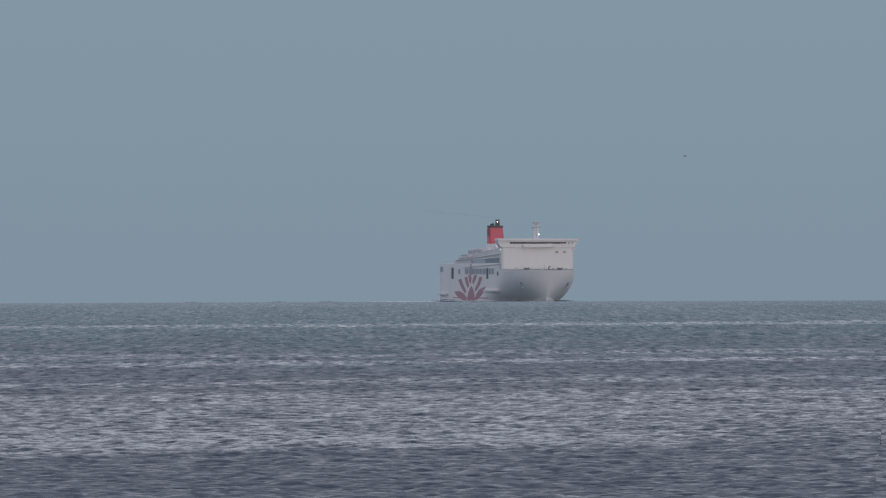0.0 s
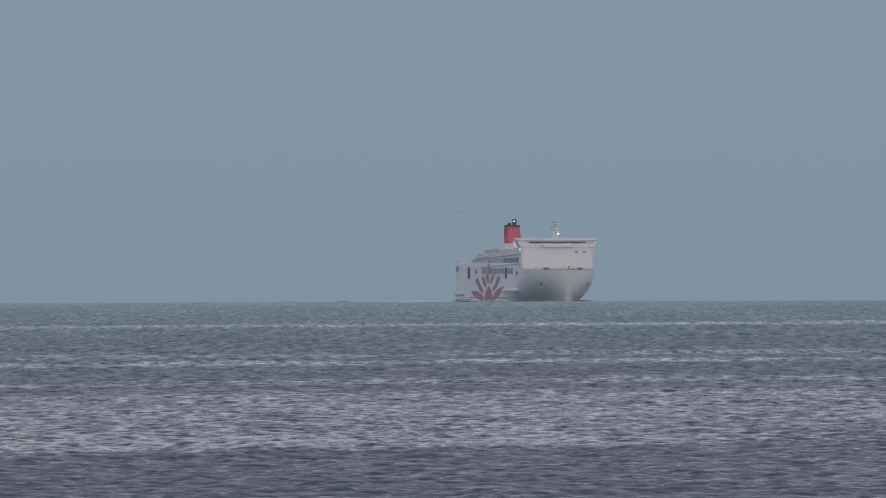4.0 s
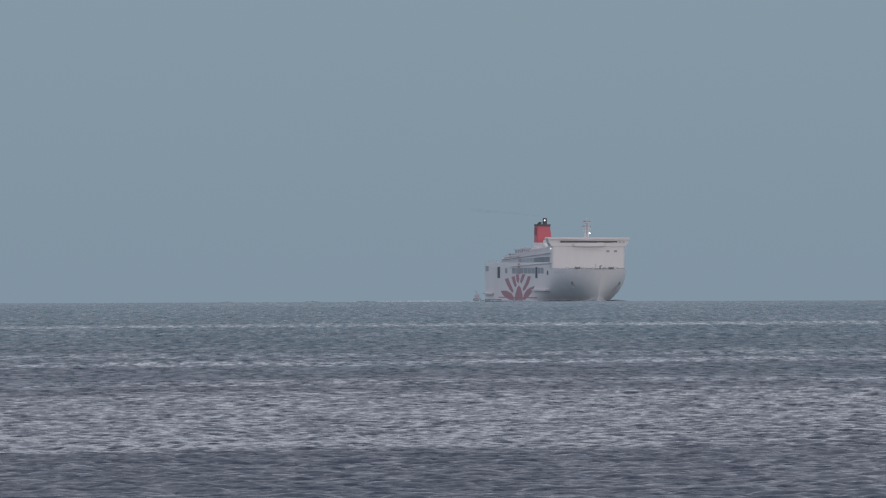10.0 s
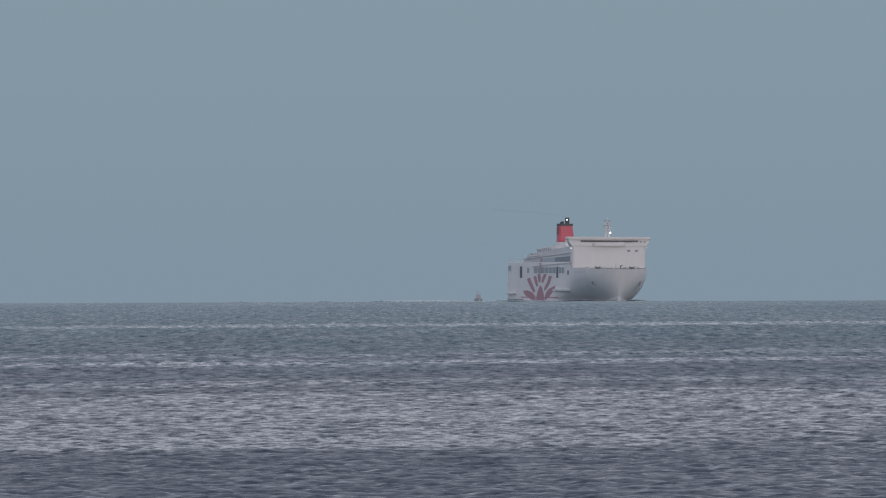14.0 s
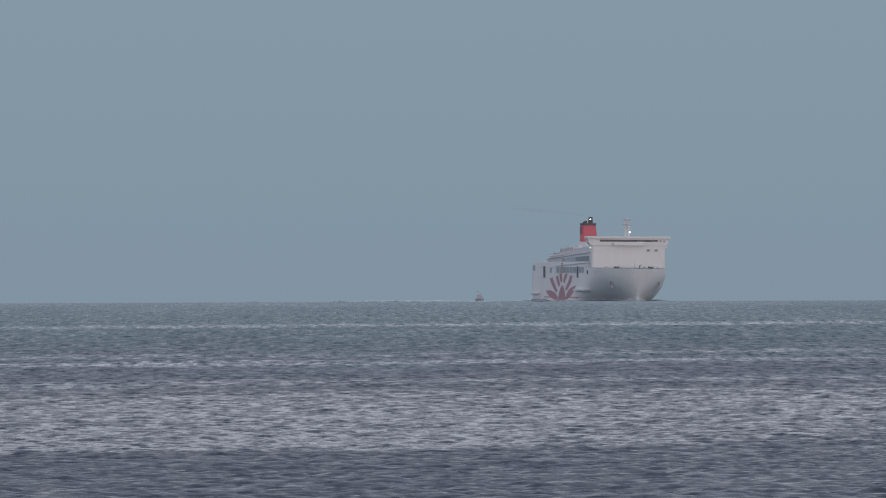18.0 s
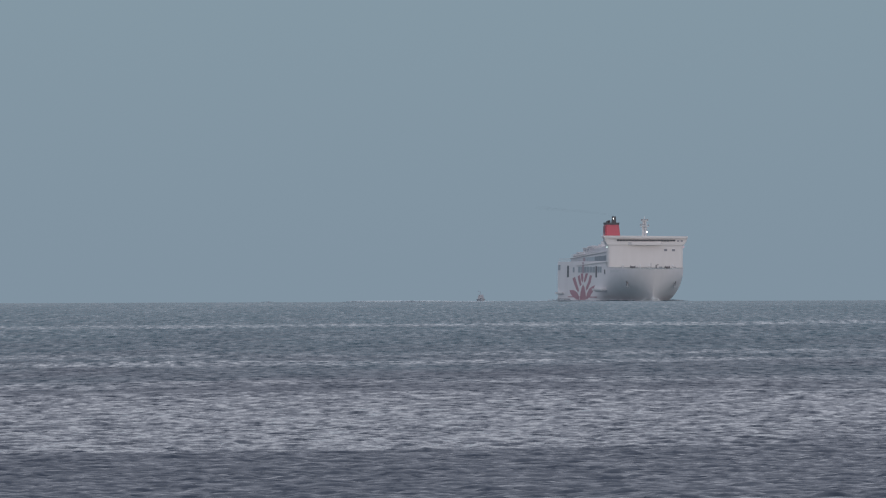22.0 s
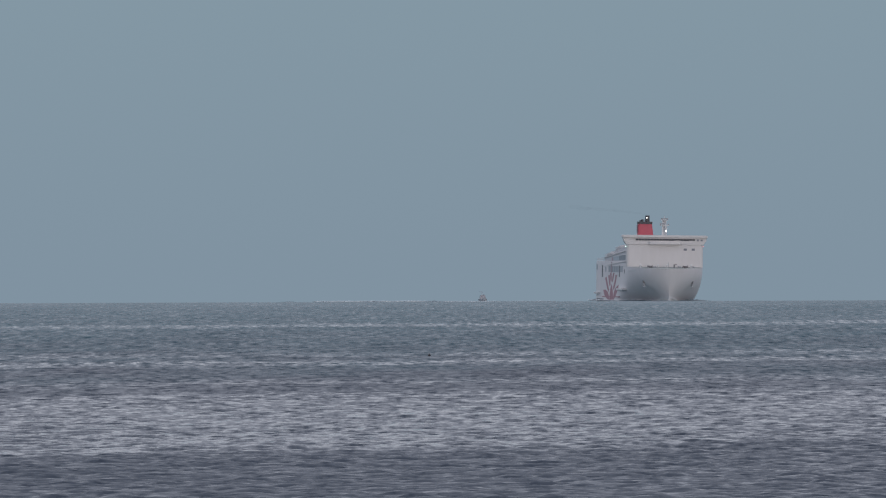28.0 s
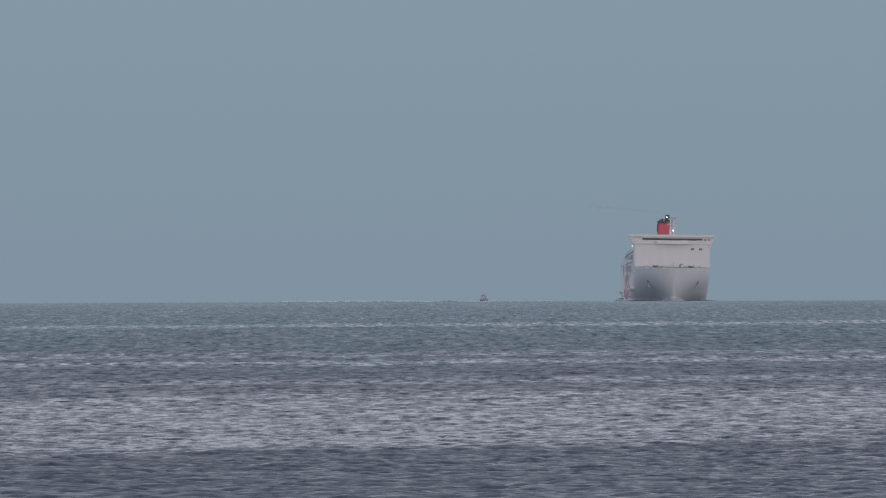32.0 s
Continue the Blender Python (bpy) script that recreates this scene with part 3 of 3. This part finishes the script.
        bmesh.ops.bevel(bm, geom=[e for e in bm.edges if abs(e.verts[0].co.z - e.verts[1].co.z) > 0.3], offset=bev, segments=3, affect="EDGES")
        return bm
    funnel = part("funnel", taper(16.9, 27.35, 6.4, 4.85, 7.4, 5.6, lean=0.5), FUNRED, ship, "red funnel with black top")
    part("funnel_top", taper(27.35, 28.15, 5.1, 5.2, 6.0, 6.1), BLACK, funnel, "black funnel rim")
    part("exhaust_pipe", rod((fx - 0.5, fy + 1.0, 28.1), (fx - 0.5, fy + 1.0, 30.4), 0.85, 0.75, 14), BLACK, funnel, "tall black exhaust pipe")
    for dx, dy, z, r in ((0.5, -0.8, 29.0, 0.38), (-1.4, -0.9, 28.9, 0.35), (0.8, -1.7, 28.7, 0.28), (1.2, 0.2, 28.9, 0.35)):
        part("exhaust_pipe", rod((fx + dx, fy + dy, 28.1), (fx + dx, fy + dy, z), r), BLACK, funnel, "black exhaust pipe")
    part("funnel_lamp", ball((fx + 0.5, fy + 0.75, 29.55), 0.2), LAMP, funnel, "bright white lamp on the exhaust", True)
    # added panel that makes the funnel's starboard face darker
    part("funnel_side_panel", prism([(fx - 2.2, 24.2), (fx + 2.2, 24.2), (fx + 2.0, 27.0), (fx - 2.0, 27.0)], "y", fy - 2.70, fy - 2.40), MAROON, funnel, "dark red panel on the funnel's starboard side")
    part("funnel_casing", block(-92, -70, -3.9, 4.6, 16.4, 21.3, 0.2), WHITE, ship, "white engine casing")
    part("funnel_casing", block(-86, -74, -1.2, 4.2, 21.2, 22.2, 0.2), WHITE, ship, "white engine casing top")
    # top deck clutter
    for x, y, l, w, h in ((-106.5, -9.6, 4, 2.6, 1.3), (-103, 4, 5, 3, 0.8), (-78, -8, 6, 3, 0.6), (-66, -9, 3, 2, 0.8), (-58, -8.6, 5, 2.4, 0.7), (-46, -6, 5, 4, 0.6)):
        part("deck_locker", block(x, x + l, y - w / 2, y + w / 2, roof(x) - 0.5, roof(x) + h, 0.12), GREY, ship, "grey deck ventilator housing")
    for x, y, l, w in ((-128, -8, 10, 4), (-134, 3, 5, 5)):
        part("deck_locker", block(x, x + l, y - w / 2, y + w / 2, 13.9, 14.7, 0.12), GREY, ship, "grey deck ventilator housing")
    # a white strake that rises forward along the side, over the promenade windows
    part("side_strake", prism([(-84, 12.35), (-1.4, 13.55), (-1.4, 13.85), (-84, 12.65)], "y", Y - 0.32, Y + 0.1, 0.04), WHITE, hull, "white strake rising forward along the side")
    # houses, rafts and ventilators on the top deck
    for x0, x1, w, h in ((-62, -50, 7.6, 0.7), (-46, -38, 8.6, 0.4), (-34, -24, 8.0, 0.5), (-20, -10, 9.0, 0.5)):
        base = min(roof(x0), roof(x1)) - 0.2
        top = max(roof(x0), roof(x1)) + h
        house = part("top_house", block(x0, x1, -w - 1.2, w, base, top, 0.15), GREY, ship, "pale low house on the top deck")
        k = int((x1 - x0) / 3.4)
        for i in range(k):
            x = x0 + (i + 0.5) * (x1 - x0) / k
            part("house_window", block(x - 0.8, x + 0.8, -w - 1.26, -w - 1.15, top - 0.75, top - 0.3, 0.0), GLASS_BAND, house)
    # the long after house, stepped at both ends, with doors and a lattice of ribs along its side
    for x0, x1, w, z1 in ((-107, -98.2, 10.6, 17.3), (-98, -82.2, 9.6, 18.9), (-82, -64, 9.9, 19.25)):
        house = part("after_house", block(x0, x1, -w, 9.0, 15.1, z1, 0.18), GREY, ship, "pale house on the after top deck")
        part("house_eave", block(x0 - 0.3, x1 + 0.15, -w - 0.25, 9.2, z1 - 0.28, z1 + 0.02, 0.05), WHITE, house)
        k = max(int((x1 - x0) / 4.2), 1)
        for i in range(k):
            x = x0 + (i + 0.5) * (x1 - x0) / k
            part("house_window", block(x - 1.0, x + 1.0, -w - 0.06, -w + 0.05, z1 - 1.25, z1 - 0.6, 0.0), GLASS_BAND, house)
            part("house_rib", block(x + 1.75, x + 2.0, -w - 0.14, -w + 0.05, 15.4, z1 - 0.25, 0.0), HULL, house)
    for x, y, z, l, h in ((-95, -7.5, 18.9, 2.6, 0.7), (-89, -8.4, 18.9, 1.6, 0.45), (-80, -8.2, 19.2, 3.0, 0.5), (-72, -6.6, 19.2, 2.2, 0.9), (-67, -8.0, 19.2, 1.4, 0.4)):
        part("roof_fan", block(x, x + l, y - 0.9, y + 0.9, z - 0.05, z + h, 0.15), GREY, ship, "pale fan housing on the after house")
    for i in range(9):
        x = -101 + i * 3.3
        edge = 15.2 + 0.0234 * (x + 106)
        raft = part("liferaft", rod((x, -12.5, edge + 0.68), (x + 1.7, -12.5, edge + 0.72), 0.38, sides=12), MASTWHITE, ship, "white liferaft canister on the deck edge", True)
        part("raft_cradle", block(x + 0.2, x + 1.5, -12.8, -12.2, edge - 0.05, edge + 0.4, 0.03), STEEL, raft)
    for x, y, h, r in ((-101.5, -7.5, 2.0, 0.5), (-79, -6, 1.7, 0.55), (-73, -9.5, 1.5, 0.45), (-65, -7, 1.9, 0.5), (-52, -4, 2.1, 0.5), (-39, -9, 1.5, 0.45), (-30, -5, 1.7, 0.5), (-14, -8, 1.6, 0.45)):
        z = roof(x)
        bm = rod((x, y, z - 0.2), (x, y, z + h - 0.35), r * 0.6, sides=12)
        rod((x, y, z + h - 0.4), (x, y, z + h), r, r * 0.55, 12, bm)
        part("deck_vent", bm, MASTWHITE, ship, "mushroom deck ventilator", True)
    part("deck_post", rod((-101.8, -10.8, 15.4), (-101.8, -10.8, 17.0), 0.3, 0.26), GEAR, ship, "dark derrick post at the after end of the house")
    part("deck_post", rod((-104.6, -10.4, 15.1), (-104.6, -10.4, 17.2), 0.36, 0.3), GEAR, ship, "dark derrick post at the after end of the house")
    for x, y, h in ((-48, -3, 4.2), (-22, -7, 3.2), (-86, -5, 3.4)):
        part("aerial", rod((x, y, roof(x)), (x, y, roof(x) + h), 0.08, 0.04, 6), STEEL, ship, "thin whip aerial")
    # lifeboats on the starboard boat deck
    for x in (-98, -88):
        z = 16.1 + 0.0234 * (x + 98)
        bm = ball((x, -12.3, z), 0.5, sub=2, sx=3.2, sy=0.95, sz=0.85)
        boat = part("lifeboat", bm, GREY, ship, "grey-white lifeboat on davits", True)
        for dx in (-2.6, 2.6):
            part("davit", rod((x + dx, -11.8, z - 0.9), (x + dx, -12.4, z + 0.6), 0.14), STEEL, boat)
    # deck rails
    def rail(x0, x1, y, z0, z1, owner):
        bm = bmesh.new()
        k = int((x1 - x0) / 3)
        for i in range(k + 1):
            x, z = x0 + (x1 - x0) * i / k, z0 + (z1 - z0) * i / k
            rod((x, y, z), (x, y, z + 1.1), 0.04, sides=5, bm=bm)
        for h in (0.55, 1.1):
            rod((x0, y, z0 + h), (x1, y, z1 + h), 0.04, sides=5, bm=bm)
        part("deck_rail", bm, WHITE, owner)
    rail(STERN + 0.5, -109, -13.2, 13.9, 13.9, ship)
    rail(-105, -40, -13.1, 15.2, 16.7, ship)
    rail(-84, -40, -11.2, roof(-84) - 0.05, roof(-40) - 0.1, ship)
    return ship


def build_foam():
    """Foam round the ferry's stem and along her side."""
    rng = random.Random(5)
    bow = thing("bow_wave", "white foaming bow wave at the ferry's stem", "foam", kind="stuff")
    bm = bmesh.new()
    for i in range(1300):
        # spray that climbs the stem and peels off to both sides
        a = rng.uniform(0, 1) ** 1.2
        sgn = rng.choice((-1, 1))
        x = 21.8 - a * 10
        y = sgn * (breadth(x - 0.4, 0.5) + rng.uniform(0, 1.0) * (0.2 + 1.3 * a))
        r = rng.uniform(0.05, 0.14) * (1 - 0.3 * a)
        z = max(0.0, 2.9 * (1 - a * 1.45)) * rng.uniform(0.0, 1) ** 1.5
        ball((x, y, z), r, bm, 1, rng.uniform(0.8, 1.6), 1, rng.uniform(0.6, 1.1))
    part("bow_foam", bm, FOAM, bow, "", True)
    bm = bmesh.new()
    for i in range(160):
        x = rng.uniform(-158, 10)
        y = -(breadth(x, 0) if x < 20 else 0) - rng.uniform(0.2, 2.0)
        ball((x, y, 0.02), rng.uniform(0.15, 0.4), bm, 1, rng.uniform(1.5, 5), 1.2, rng.uniform(0.4, 0.8))
    for i in range(12):
        x = rng.uniform(-160, -141)
        ball((x, rng.uniform(-12, 12), 0.0), rng.uniform(0.2, 0.5), bm, 1, rng.uniform(1.5, 4), 2, 0.7)
    part("side_foam", bm, FOAM, bow, "", True)
    # low swell pushed out by the stem and dragged along at the stern, coloured dark for the shadow line at the hull
    for x0, y0, ang, length, high in ((16, -3.0, 200, 44, 0.62), (16, 3.0, 154, 34, 0.72), (-112, -14.4, 180, 26, 0.85)):
        bm = bmesh.new()
        prev = None
        for k in range(25):
            a = k / 24
            d = a * length
            c, sn = math.cos(radians(ang)), math.sin(radians(ang))
            h = high * math.sin(math.pi * min(1, a * 0.9 + 0.12)) * (0.85 + 0.15 * math.sin(k * 1.9))
            px, py = x0 + c * d, y0 + sn * d
            row = [bm.verts.new((px + 2.2 * u * -sn, py + 2.2 * u * c, h * (1 - u * u) ** 1.5 - 0.25)) for u in (-1, -0.6, -0.25, 0, 0.25, 0.6, 1)]
            if prev:
                for i in range(6):
                    bm.faces.new((prev[i], prev[i + 1], row[i + 1], row[i]))
            prev = row
        part("bow_swell", bm, SWELL, bow, "", True)
    return bow


def build_wake():
    """The foam lane that the ferry has left behind her."""
    rng = random.Random(21)
    bm = bmesh.new()
    for i in range(420):
        t = rng.uniform(-58, 16)
        m = ship_pose(t) if t > -8 else None
        if m is None:
            base = ship_pose(-8) @ Vector((-141, 0, 0))
            k = (-8 - t)
            p = Vector((base.x - 1.35 * k, base.y + 6.2 * k, 0))
        else:
            p = m @ Vector((-141, 0, 0))
        p = Vector((p.x + rng.uniform(-7, 7), p.y + rng.uniform(-12, 12), 0))
        if p.y > 4945 or p.y < 4640:
            continue
        ball((p.x, p.y, sea_z(p.x, p.y) - 0.02), rng.uniform(0.16, 0.34), bm, 1, rng.uniform(2, 8), rng.uniform(1, 3), rng.uniform(0.5, 0.9))
    tagged(part("ferry_wake", bm, OLD_FOAM, None, "", True), "thin white foam lane astern of the ferry", "foam", kind="stuff")


def build_swell(length, high, seed):
    """A long low wave that rolls along the horizon."""
    rng = random.Random(seed)
    bm = bmesh.new()
    prev = None
    for k in range(31):
        a = k / 30
        h = high * math.sin(math.pi * a) ** 0.8 * rng.uniform(0.35, 1.0)
        row = [bm.verts.new(((a - 0.5) * length, 3.0 * u, h * (1 - u * u) ** 1.5 - 0.12)) for u in (-1, -0.6, -0.25, 0, 0.25, 0.6, 1)]
        if prev:
            for i in range(6):
                bm.faces.new((prev[i], prev[i + 1], row[i + 1], row[i]))
        prev = row
    return tagged(part("far_swell", bm, SWELL, None, "", True), "dark low swell rolling along the horizon", "wave", kind="stuff")


def build_lane(length, seed):
    """A streak of foam drifting along the horizon, astern of the ferry."""
    rng = random.Random(seed)
    bm = bmesh.new()
    for i in range(46):
        a = rng.uniform(-1, 1)
        ball((a * length / 2, rng.uniform(-6, 6), 0.0), rng.uniform(0.22, 0.42) * (1 - 0.4 * a * a), bm, 1, rng.uniform(4, 9), 2, rng.uniform(0.7, 1.0))
    return tagged(part("foam_streak", bm, OLD_FOAM, None, "", True), "thin white streak of foam on the horizon", "foam", kind="stuff")


def build_smoke():
    rng = random.Random(11)
    smoke = thing("funnel_smoke", "thin grey smoke trailing from the funnel", "smoke", kind="stuff")
    bm = bmesh.new()
    for i in range(9):
        a = i / 8
        c = Vector((-25 * a - 0.6 + rng.uniform(-0.3, 0.3), 40 * a, 0.3 + 3.0 * a ** 0.7 + rng.uniform(-0.2, 0.2)))
        ball(c, 0.5 + 0.45 * a, bm, 3, 3.0, 1.5, 0.8)
    part("smoke_puff", bm, SMOKE, smoke, "", True)
    return smoke


def build_boat():
    """A small fishing boat far behind the ferry: x to its bow."""
    b = thing("fishing_boat", "small dull fishing boat on the horizon", "boat")
    bm = bmesh.new()
    st = [(-4.5, 1.35, 0.8), (-3, 1.55, 0.75), (0, 1.6, 0.8), (2.5, 1.2, 0.95), (4.2, 0.5, 1.2), (4.9, 0.05, 1.35)]
    rings = []
    for x, w, z in st:
        rings.append([bm.verts.new(v) for v in ((x, -w, z), (x - 0.1, -w * 0.75, -0.3), (x - 0.1, w * 0.75, -0.3), (x, w, z))])
    for p, q in zip(rings, rings[1:]):
        for i in range(4):
            bm.faces.new((p[i], p[(i + 1) % 4], q[(i + 1) % 4], q[i]))
    bm.faces.new(rings[0])
    bm.faces.new(rings[-1])
    part("hull", bm, FISHER, b, "weathered grey-pink boat hull, paled for haze")
    cabin = part("wheelhouse", prism([(-1.25, 0.7), (1.25, 0.7), (0.8, 2.3), (-0.8, 2.3)], "x", -2.6, 0.4, 0.08), FISHER, b, "pale wheelhouse")
    part("roof", block(-2.8, 0.5, -0.9, 0.9, 2.3, 2.4, 0.03), FISHER_DARK, cabin)
    for y in (-0.42, 0.42):
        part("window", block(0.36, 0.46, y - 0.28, y + 0.28, 1.55, 2.0, 0.0), FISHER_DARK, cabin)
    part("mast", rod((-1.6, -0.15, 2.4), (-1.6, -0.15, 3.8), 0.09, 0.06), FISHER_DARK, b, "thin mast")
    part("boom", rod((-1.6, -0.15, 3.5), (-3.4, -0.8, 3.8), 0.07), FISHER_DARK, b)
    part("aerial", rod((-1.2, 0.5, 2.4), (-1.2, 0.5, 3.1), 0.06), FISHER_DARK, b)
    part("stern_post", rod((-4.2, 0.7, 0.7), (-4.2, 0.7, 2.6), 0.07), FISHER_DARK, b)
    part("net_drum", rod((-3.6, -0.8, 1.2), (-3.6, 0.8, 1.2), 0.5), FISHER_DARK, b, "dark net drum")
    return b


def build_driftwood():
    wood = thing("driftwood", "dark waterlogged driftwood stick afloat on the sea", "driftwood")
    bm = rod((-0.14, 0, 0.0), (0.06, 0.02, 0.01), 0.026, 0.03, 9)
    rod((0.05, 0.02, 0.01), (0.34, 0.05, -0.01), 0.026, 0.012, 8, bm)
    part("stem", bm, GEAR_WET, wood, "", True)
    part("knot", ball((-0.14, 0, 0.008), 0.032, sub=2, sx=1.4), GEAR_WET, wood, "", True)
    for ob in wood.children:
        ob.data.transform(Matrix.Scale(1.5, 4))
    return wood


def build_float():
    """A net float adrift, mostly kept below the surface."""
    ob = thing("fishing_float", "small dark fishing float adrift on the open sea", "float")
    part("float_body", ball((0, 0, 0), 0.085, sub=2, sx=1.15, sz=0.9), GEAR_WET, ob, "", True)
    part("mooring_eye", rod((0, 0, 0.06), (0.01, 0, 0.13), 0.022, 0.018, 8), GEAR_WET, ob)
    return ob


def build_bird():
    bird = thing("sea_bird", "dark sea bird flying low over the water", "bird")
    bm = ball((0, 0, 0), 0.16, sub=2, sx=2.1, sy=0.9, sz=0.9)
    ball((0.36, 0, 0.07), 0.1, bm)
    rod((0.42, 0, 0.07), (0.56, 0, 0.04), 0.035, 0.01, 6, bm)
    part("body", bm, PLUMAGE, bird, "", True)
    part("tail", prism([(-0.28, -0.06), (-0.6, -0.14), (-0.6, 0.14), (-0.28, 0.06)], "z", -0.015, 0.015), PLUMAGE, bird)
    wings = []
    for sgn in (-1, 1):
        pts = [(0.16, 0), (0.2, 0.28), (0.04, 0.56), (-0.06, 0.58), (-0.08, 0.3), (-0.16, 0)]
        wings.append(part("wing", prism([(x, y * sgn * 0.8) for x, y in pts], "z", -0.02, 0.03), PLUMAGE, bird))
    for ob in bird.children:
        ob.data.transform(Matrix.Scale(0.66, 4))
    return bird, wings


build_sea()
WAVES = [wave_field("sea_waves", "grey-blue wind waves running towards the shore", 3, 8, SEA_A, (0.3, -2.1)),
         wave_field("sea_waves", "grey-blue wind waves crossing the swell", 8, -14, SEA_B, (-0.3, -1.3))]
FERRY = build_ferry()
BOW_WAVE = build_foam()
build_wake()
SWELLS = [(build_swell(8.5, 0.44, 2), -39.6, 1.30), (build_swell(6.5, 0.38, 4), -57.0, 1.17), (build_swell(6.0, 0.34, 7), -87.0, 1.2)]
LANE_PIECES = [(build_lane(17, 3), (-16.4, -9.6, -17.4, -29.0, -47.6)), (build_lane(15, 6), (-12.5, -4.7, -9.5, -18.3, -32.0)), (build_lane(14, 9), (-10.5, -1.8, -1.8, -9.0, -16.4))]
SMOKE_TRAIL = build_smoke()
BOAT = build_boat()
WOOD = build_driftwood()
FLOAT = build_float()
BIRD, WINGS = build_bird()


def motions():
    way = [(t, ship_pose(t)) for t in range(0, 33, 2)]
    walk(FERRY, way)
    walk(BOW_WAVE, [(t, pose(*m.translation, 0, 0, math.degrees(m.to_euler().z))) for t, m in way])
    walk(SMOKE_TRAIL, [(t, pose(*(m @ Vector((-97.5, 1.5, 30.3))))) for t, m in way])
    for ob, (vx, vy) in WAVES:
        walk(ob, [(t, pose(vx * (t - 16), vy * (t - 16), 0, math.degrees(-vy * (t - 16) / BEND), 0, 0)) for t in (0, 8, 16, 24, 32)])
    for ob, x0, v in SWELLS:
        walk(ob, [(t, pose(x0 + v * t, 4320, sea_z(x0 + v * t, 4320))) for t in (0, 8, 16, 24, 32)])
    for ob, xs in LANE_PIECES:
        walk(ob, [(t, pose(x, 4350, sea_z(x, 4350) - 0.20 + 0.20 * min(t / 16, 1))) for t, x in zip((0, 9, 16.6, 25, 32), xs)])
    rows = []
    for t in range(0, 33, 4):
        x, y = 11.75 + 0.1225 * t, 4780.0
        rows.append((t, pose(x, y, sea_z(x, y) + 0.1 + 0.08 * math.sin(t * 1.7), 1.5 * math.sin(t), 0, -90 + 0.2 * t)))
    walk(BOAT, rows)
    drift = ((0, -11.92, -0.33), (1.2, -12.0, -0.24), (2, -12.06, -0.135), (2.5, -12.1, -0.16), (3, -12.14, -0.24), (6, -12.35, -0.19), (7, -12.46, -0.15), (9, -13.03, -0.16), (10, -12.90, -0.15), (12, -13.13, -0.15), (16, -13.6, -0.22), (32, -15.5, -0.26))
    walk(WOOD, [(t, pose(x, 364, sea_z(x, 364) + z, 0, 2 * math.sin(1.7 * t), 8)) for t, x, z in drift])
    # the float's rise into view is timed to fit the camera's view; it drifts slowly across
    bob = ((0, -0.34), (10, -0.34), (20, -0.32), (20.7, -0.15), (21.4, -0.15), (22, -0.32), (27.4, -0.32), (28, -0.19), (28.5, -0.19), (29.2, -0.32), (30.8, -0.32), (31.3, -0.15), (31.6, -0.18), (32, -0.3))
    walk(FLOAT, [(t, pose(2.95 - 0.137 * t, 797, sea_z(2.9, 797) + z, 4 * math.sin(t), 0, 20)) for t, z in bob])
    rows = []
    for t in range(0, 33):
        rows.append((t, pose(42.5 + 9.13 * t, 2200, 25.0 + 0.62 * t + 0.15 * math.sin(2.1 * t), 0, 0, 0)))
    walk(BIRD, rows)
    for wing, sgn in zip(WINGS, (-1, 1)):
        beat = [(k / 6, pose(0, 0, 0.03, sgn * (14 + (26 if k % 2 else -26)))) for k in range(0, 42)]
        walk(wing, beat + [(7.2, pose(0, 0, 0.03, sgn * 8)), (32, pose(0, 0, 0.03, sgn * 8))])


motions()
